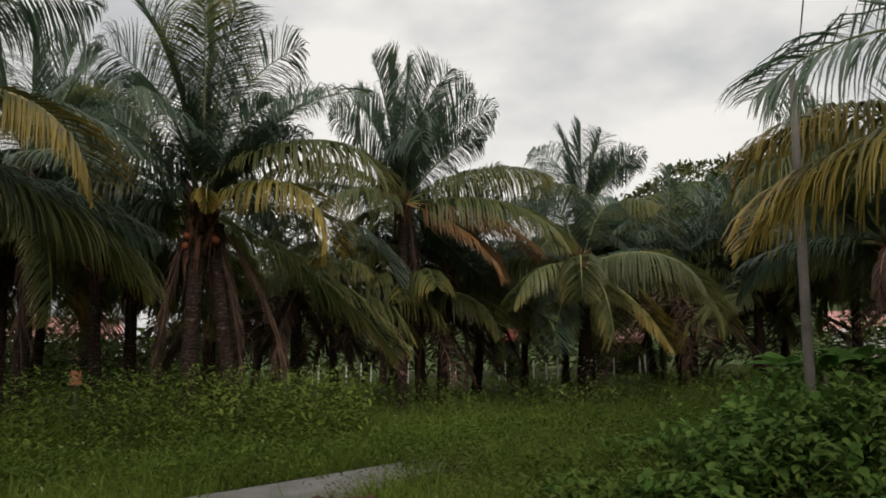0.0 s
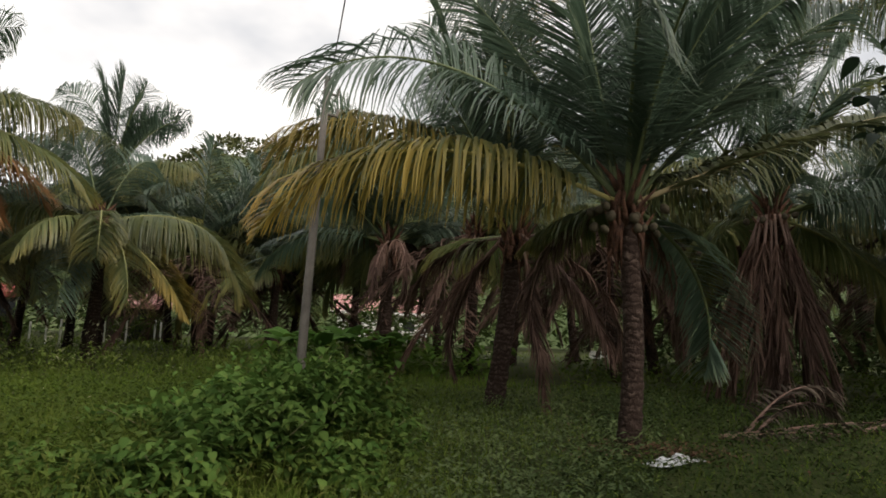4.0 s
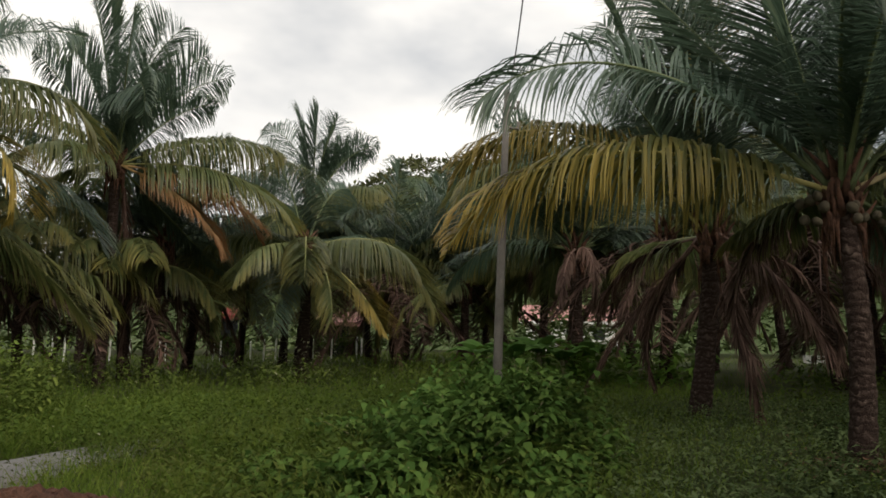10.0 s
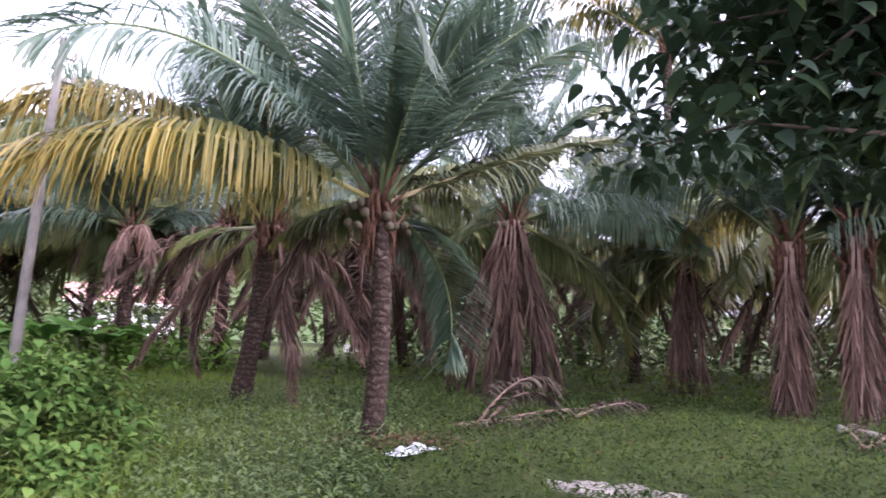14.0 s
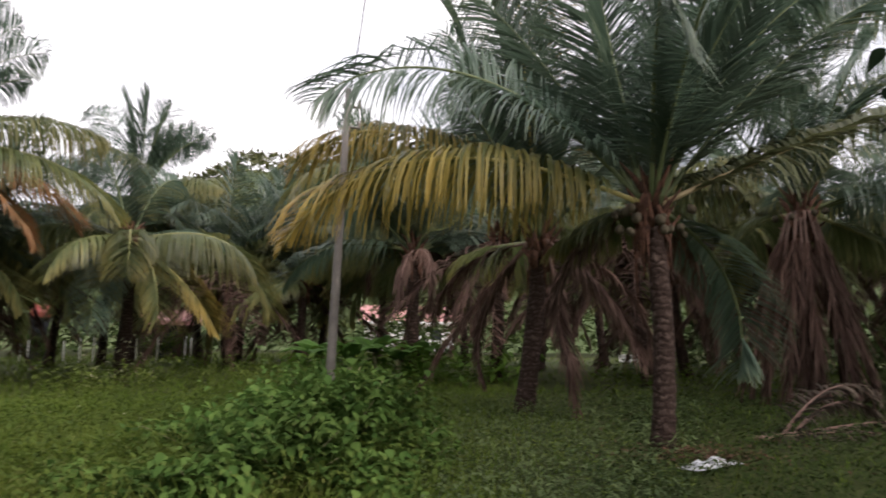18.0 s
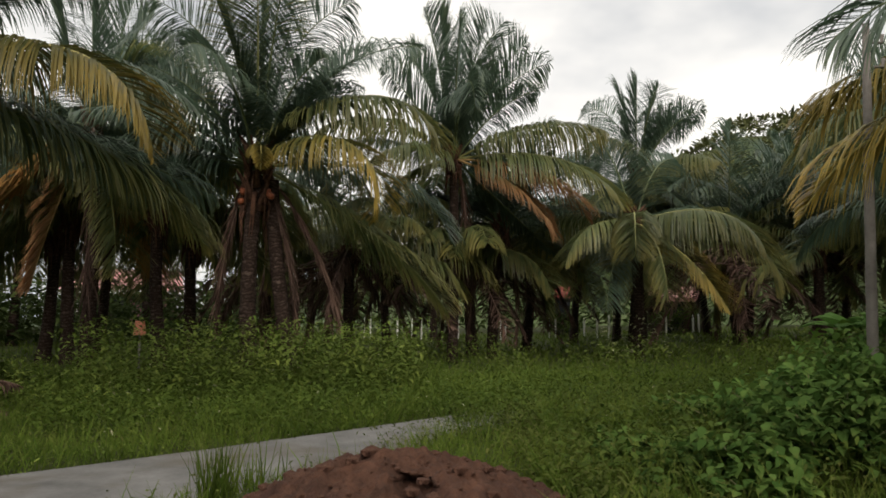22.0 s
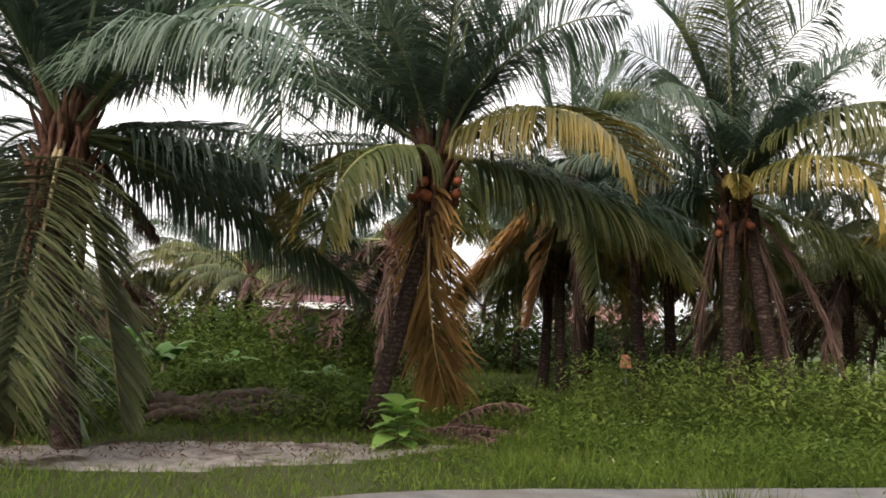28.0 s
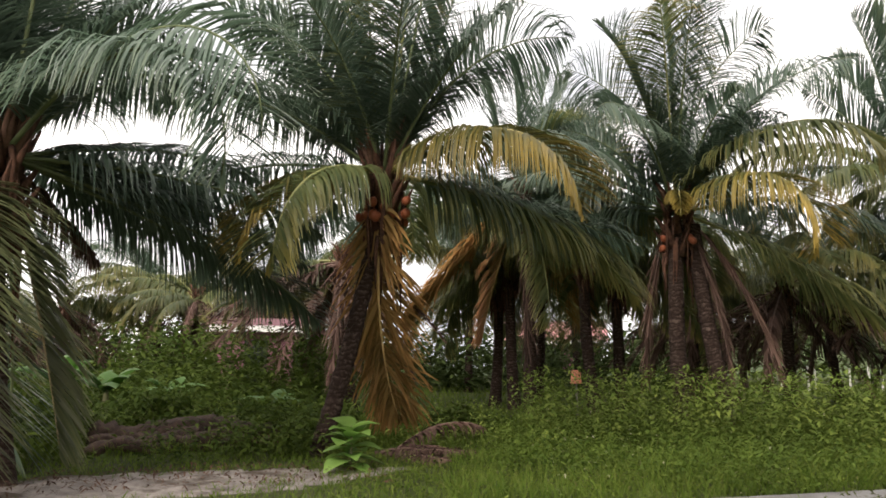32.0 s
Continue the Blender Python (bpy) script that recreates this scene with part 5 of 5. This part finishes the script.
def log(az, d, turn, length, r, seed, label):
    rng = random.Random(seed)
    pts = [Vector((length * (i / 24 - 0.5), 0.05 * math.sin(i * 0.43), r + 0.06 * math.sin(i * 0.3 + seed))) for i in range(25)]
    v, f = tube(pts, [r * rng.uniform(0.75, 1.1) for _ in pts], 9)
    v = [q * 1.0 + Vector((0.3, 1, 1)) * 0.35 * r * noise.noise(q * 6) + Vector((0, 0.6, 1)) * 0.25 * r * noise.noise(q * 17) for q in v]
    ob = tagged(new("log", mesh_of("log", v, f, M_WOOD if "pale" in label else M_ROT)), label, "log")
    ob.matrix_basis = Matrix.Translation(polar(az, d)) @ pose(0, 0, 0, 0, 0, turn)


for k, (az, d, turn, length, r) in enumerate(((-57, 13.0, 52, 1.9, 0.12), (-53.2, 13.4, 44, 2.2, 0.17), (-55.6, 13.6, 56, 2.7, 0.22), (-51.9, 13.2, 30, 1.3, 0.09), (-58.6, 12.8, 70, 1.3, 0.10), (-54.6, 13.0, 48, 1.7, 0.11), (-57.2, 13.4, 40, 1.6, 0.16))):
    log(az, d, turn, length, r, 1 + k, "dark rotting palm log lying in the undergrowth")
log(86, 11.5, -80, 1.6, 0.08, 9, "pale dry branch lying on the grass")

# ---- beyond the grove: fence, houses ----
fence = tagged(new("fence"), "row of low white posts beyond the palms", "fence")
fence.location = polar(-2, 36.5)
for k in range(22):
    p = polar(-12 + 1.3 * k + 0.5 * math.sin(k * 2.3), 36.5) - fence.location
    v, f = box(p.x, p.y, p.z + 0.5, 0.075, 0.075, 1.0 + 0.12 * math.sin(k * 1.7), 0.01)
    child("post", mesh_of("post", v, f, M_WALL, smooth=False), fence)


def house(az, d, w, dep, h, wall, label, turn=0.0, e=0.5, r=1.3, roof=M_ROOF, openings=True):
    """A small village house: walls, a pitched roof, a door and windows towards the field."""
    root = tagged(new("house"), label, "house", "houses beyond the grove")
    root.matrix_basis = Matrix.Translation(polar(az, d)) @ pose(0, 0, 0, 0, 0, -az + turn)
    v, f = box(0, 0, h / 2, w, dep, h)
    child("wall", mesh_of("wall", v, f, wall, smooth=False), root)
    for s in (-1, 1):
        rv = [(-w / 2 - e, s * (dep / 2 + e), h - 0.15), (w / 2 + e, s * (dep / 2 + e), h - 0.15), (w / 2 + e, 0, h + r), (-w / 2 - e, 0, h + r)]
        rv += [(x, y, z + 0.10) for x, y, z in rv]
        child("roof", mesh_of("roof", rv, [(0, 1, 2, 3), (7, 6, 5, 4), (0, 4, 5, 1), (1, 5, 6, 2), (2, 6, 7, 3), (3, 7, 4, 0)], roof, smooth=False), root)
    v, f = box(0, -dep / 2 - e - 0.05, h - 0.12, w + 2 * e, 0.06, 0.22)
    child("fascia", mesh_of("fascia", v, f, M_WALL if openings or wall is M_MAUVE else roof, smooth=False), root)
    for x in (-w * 0.3, w * 0.3) if openings else ():
        v, f = box(x, -dep / 2 - 0.01, h * 0.55, 1.1, 0.06, 1.0)
        win = child("window", mesh_of("window", v, f, M_WALL, smooth=False), root)
        v, f = box(x, -dep / 2 - 0.045, h * 0.55, 0.9, 0.04, 0.8)
        child("pane", mesh_of("pane", v, f, M_DARKROOM, smooth=False), win)
    v, f = box(0, -dep / 2 - 0.02, min(1.0, h * 0.45), 0.8, 0.06, min(2.0, h * 0.9))
    child("door", mesh_of("door", v, f, M_DARKROOM, smooth=False), root)


house(-50.6, 29, 2.6, 3.5, 2.5, M_MAUVE, "mauve-walled house with a white roof edge half hidden behind palms", 0, 0.3, 0.3, M_PINK, False)
house(-28, 50, 6, 5, 2.4, M_PINK, "reddish house half hidden behind the palms")
house(4.95, 39, 0.55, 1.0, 2.2, M_BARK, "small dark shed with a red roof behind the palms", 0, 0.12, 0.3, M_REDROOF, False)
house(13.2, 39, 2.6, 2.0, 1.75, M_BARK, "small dark shed with a faded pink roof behind the palms", 0, 0.2, 0.45, M_ROOF, False)
house(31, 60, 7, 5, 2.3, M_WALL, "white house half hidden behind the palms")


def low_wall(az0, az1, d, h, label):
    """A low masonry wall with a coping, in bays."""
    root = tagged(new("garden_wall"), label, "wall")
    root.location = polar((az0 + az1) / 2, d)
    bays = max(2, int((az1 - az0) / 3))
    for k in range(bays):
        a, b = polar(az0 + (az1 - az0) * k / bays, d), polar(az0 + (az1 - az0) * (k + 1) / bays, d)
        m = (a + b) / 2 - root.location
        turn = math.degrees(math.atan2(b.y - a.y, b.x - a.x))
        v, f = box(0, 0, h / 2, (b - a).length, 0.15, h, 0.01)
        child("bay", mesh_of("bay", v, f, M_WALL, smooth=False), root, "", Matrix.Translation(m) @ pose(0, 0, 0, 0, 0, turn))
        v, f = box(0, 0, h + 0.03, (b - a).length, 0.22, 0.06, 0.01)
        child("coping", mesh_of("coping", v, f, M_WALL, smooth=False), root, "", Matrix.Translation(m) @ pose(0, 0, 0, 0, 0, turn))


low_wall(40, 41.2, 36, 0.3, "low white wall seen between palm trunks")
low_wall(47, 48.4, 36, 0.3, "low white wall seen between palm trunks")
low_wall(55, 56.5, 35, 0.3, "low white wall seen between palm trunks")


def bucket(az, d, foot_z, w, h, label):
    """A bucket turned over on a stake."""
    root = tagged(new("bucket"), label, "bucket")
    root.location = polar(az, d)
    v, f = tube([(0, 0, -0.2), (0.01, 0, foot_z * 0.5), (0, 0, foot_z + h * 0.9)], [0.03, 0.026, 0.022], 7)
    child("stake", mesh_of("stake", v, f, M_WOOD), root, "grey wooden stake")
    v, f = tube([(0, 0, foot_z), (0, 0, foot_z + 0.02), (0, 0, foot_z + 0.03), (0, 0, foot_z + h * 0.96), (0, 0, foot_z + h)],
                [w * 0.52, w * 0.52, w * 0.48, w * 0.38, w * 0.35], 16)
    child("body", mesh_of("body", v, f, M_CAN), root)


bucket(-26.4, 17.2, 0.92, 0.26, 0.30, "orange plastic bucket turned over on a stake behind the weeds")
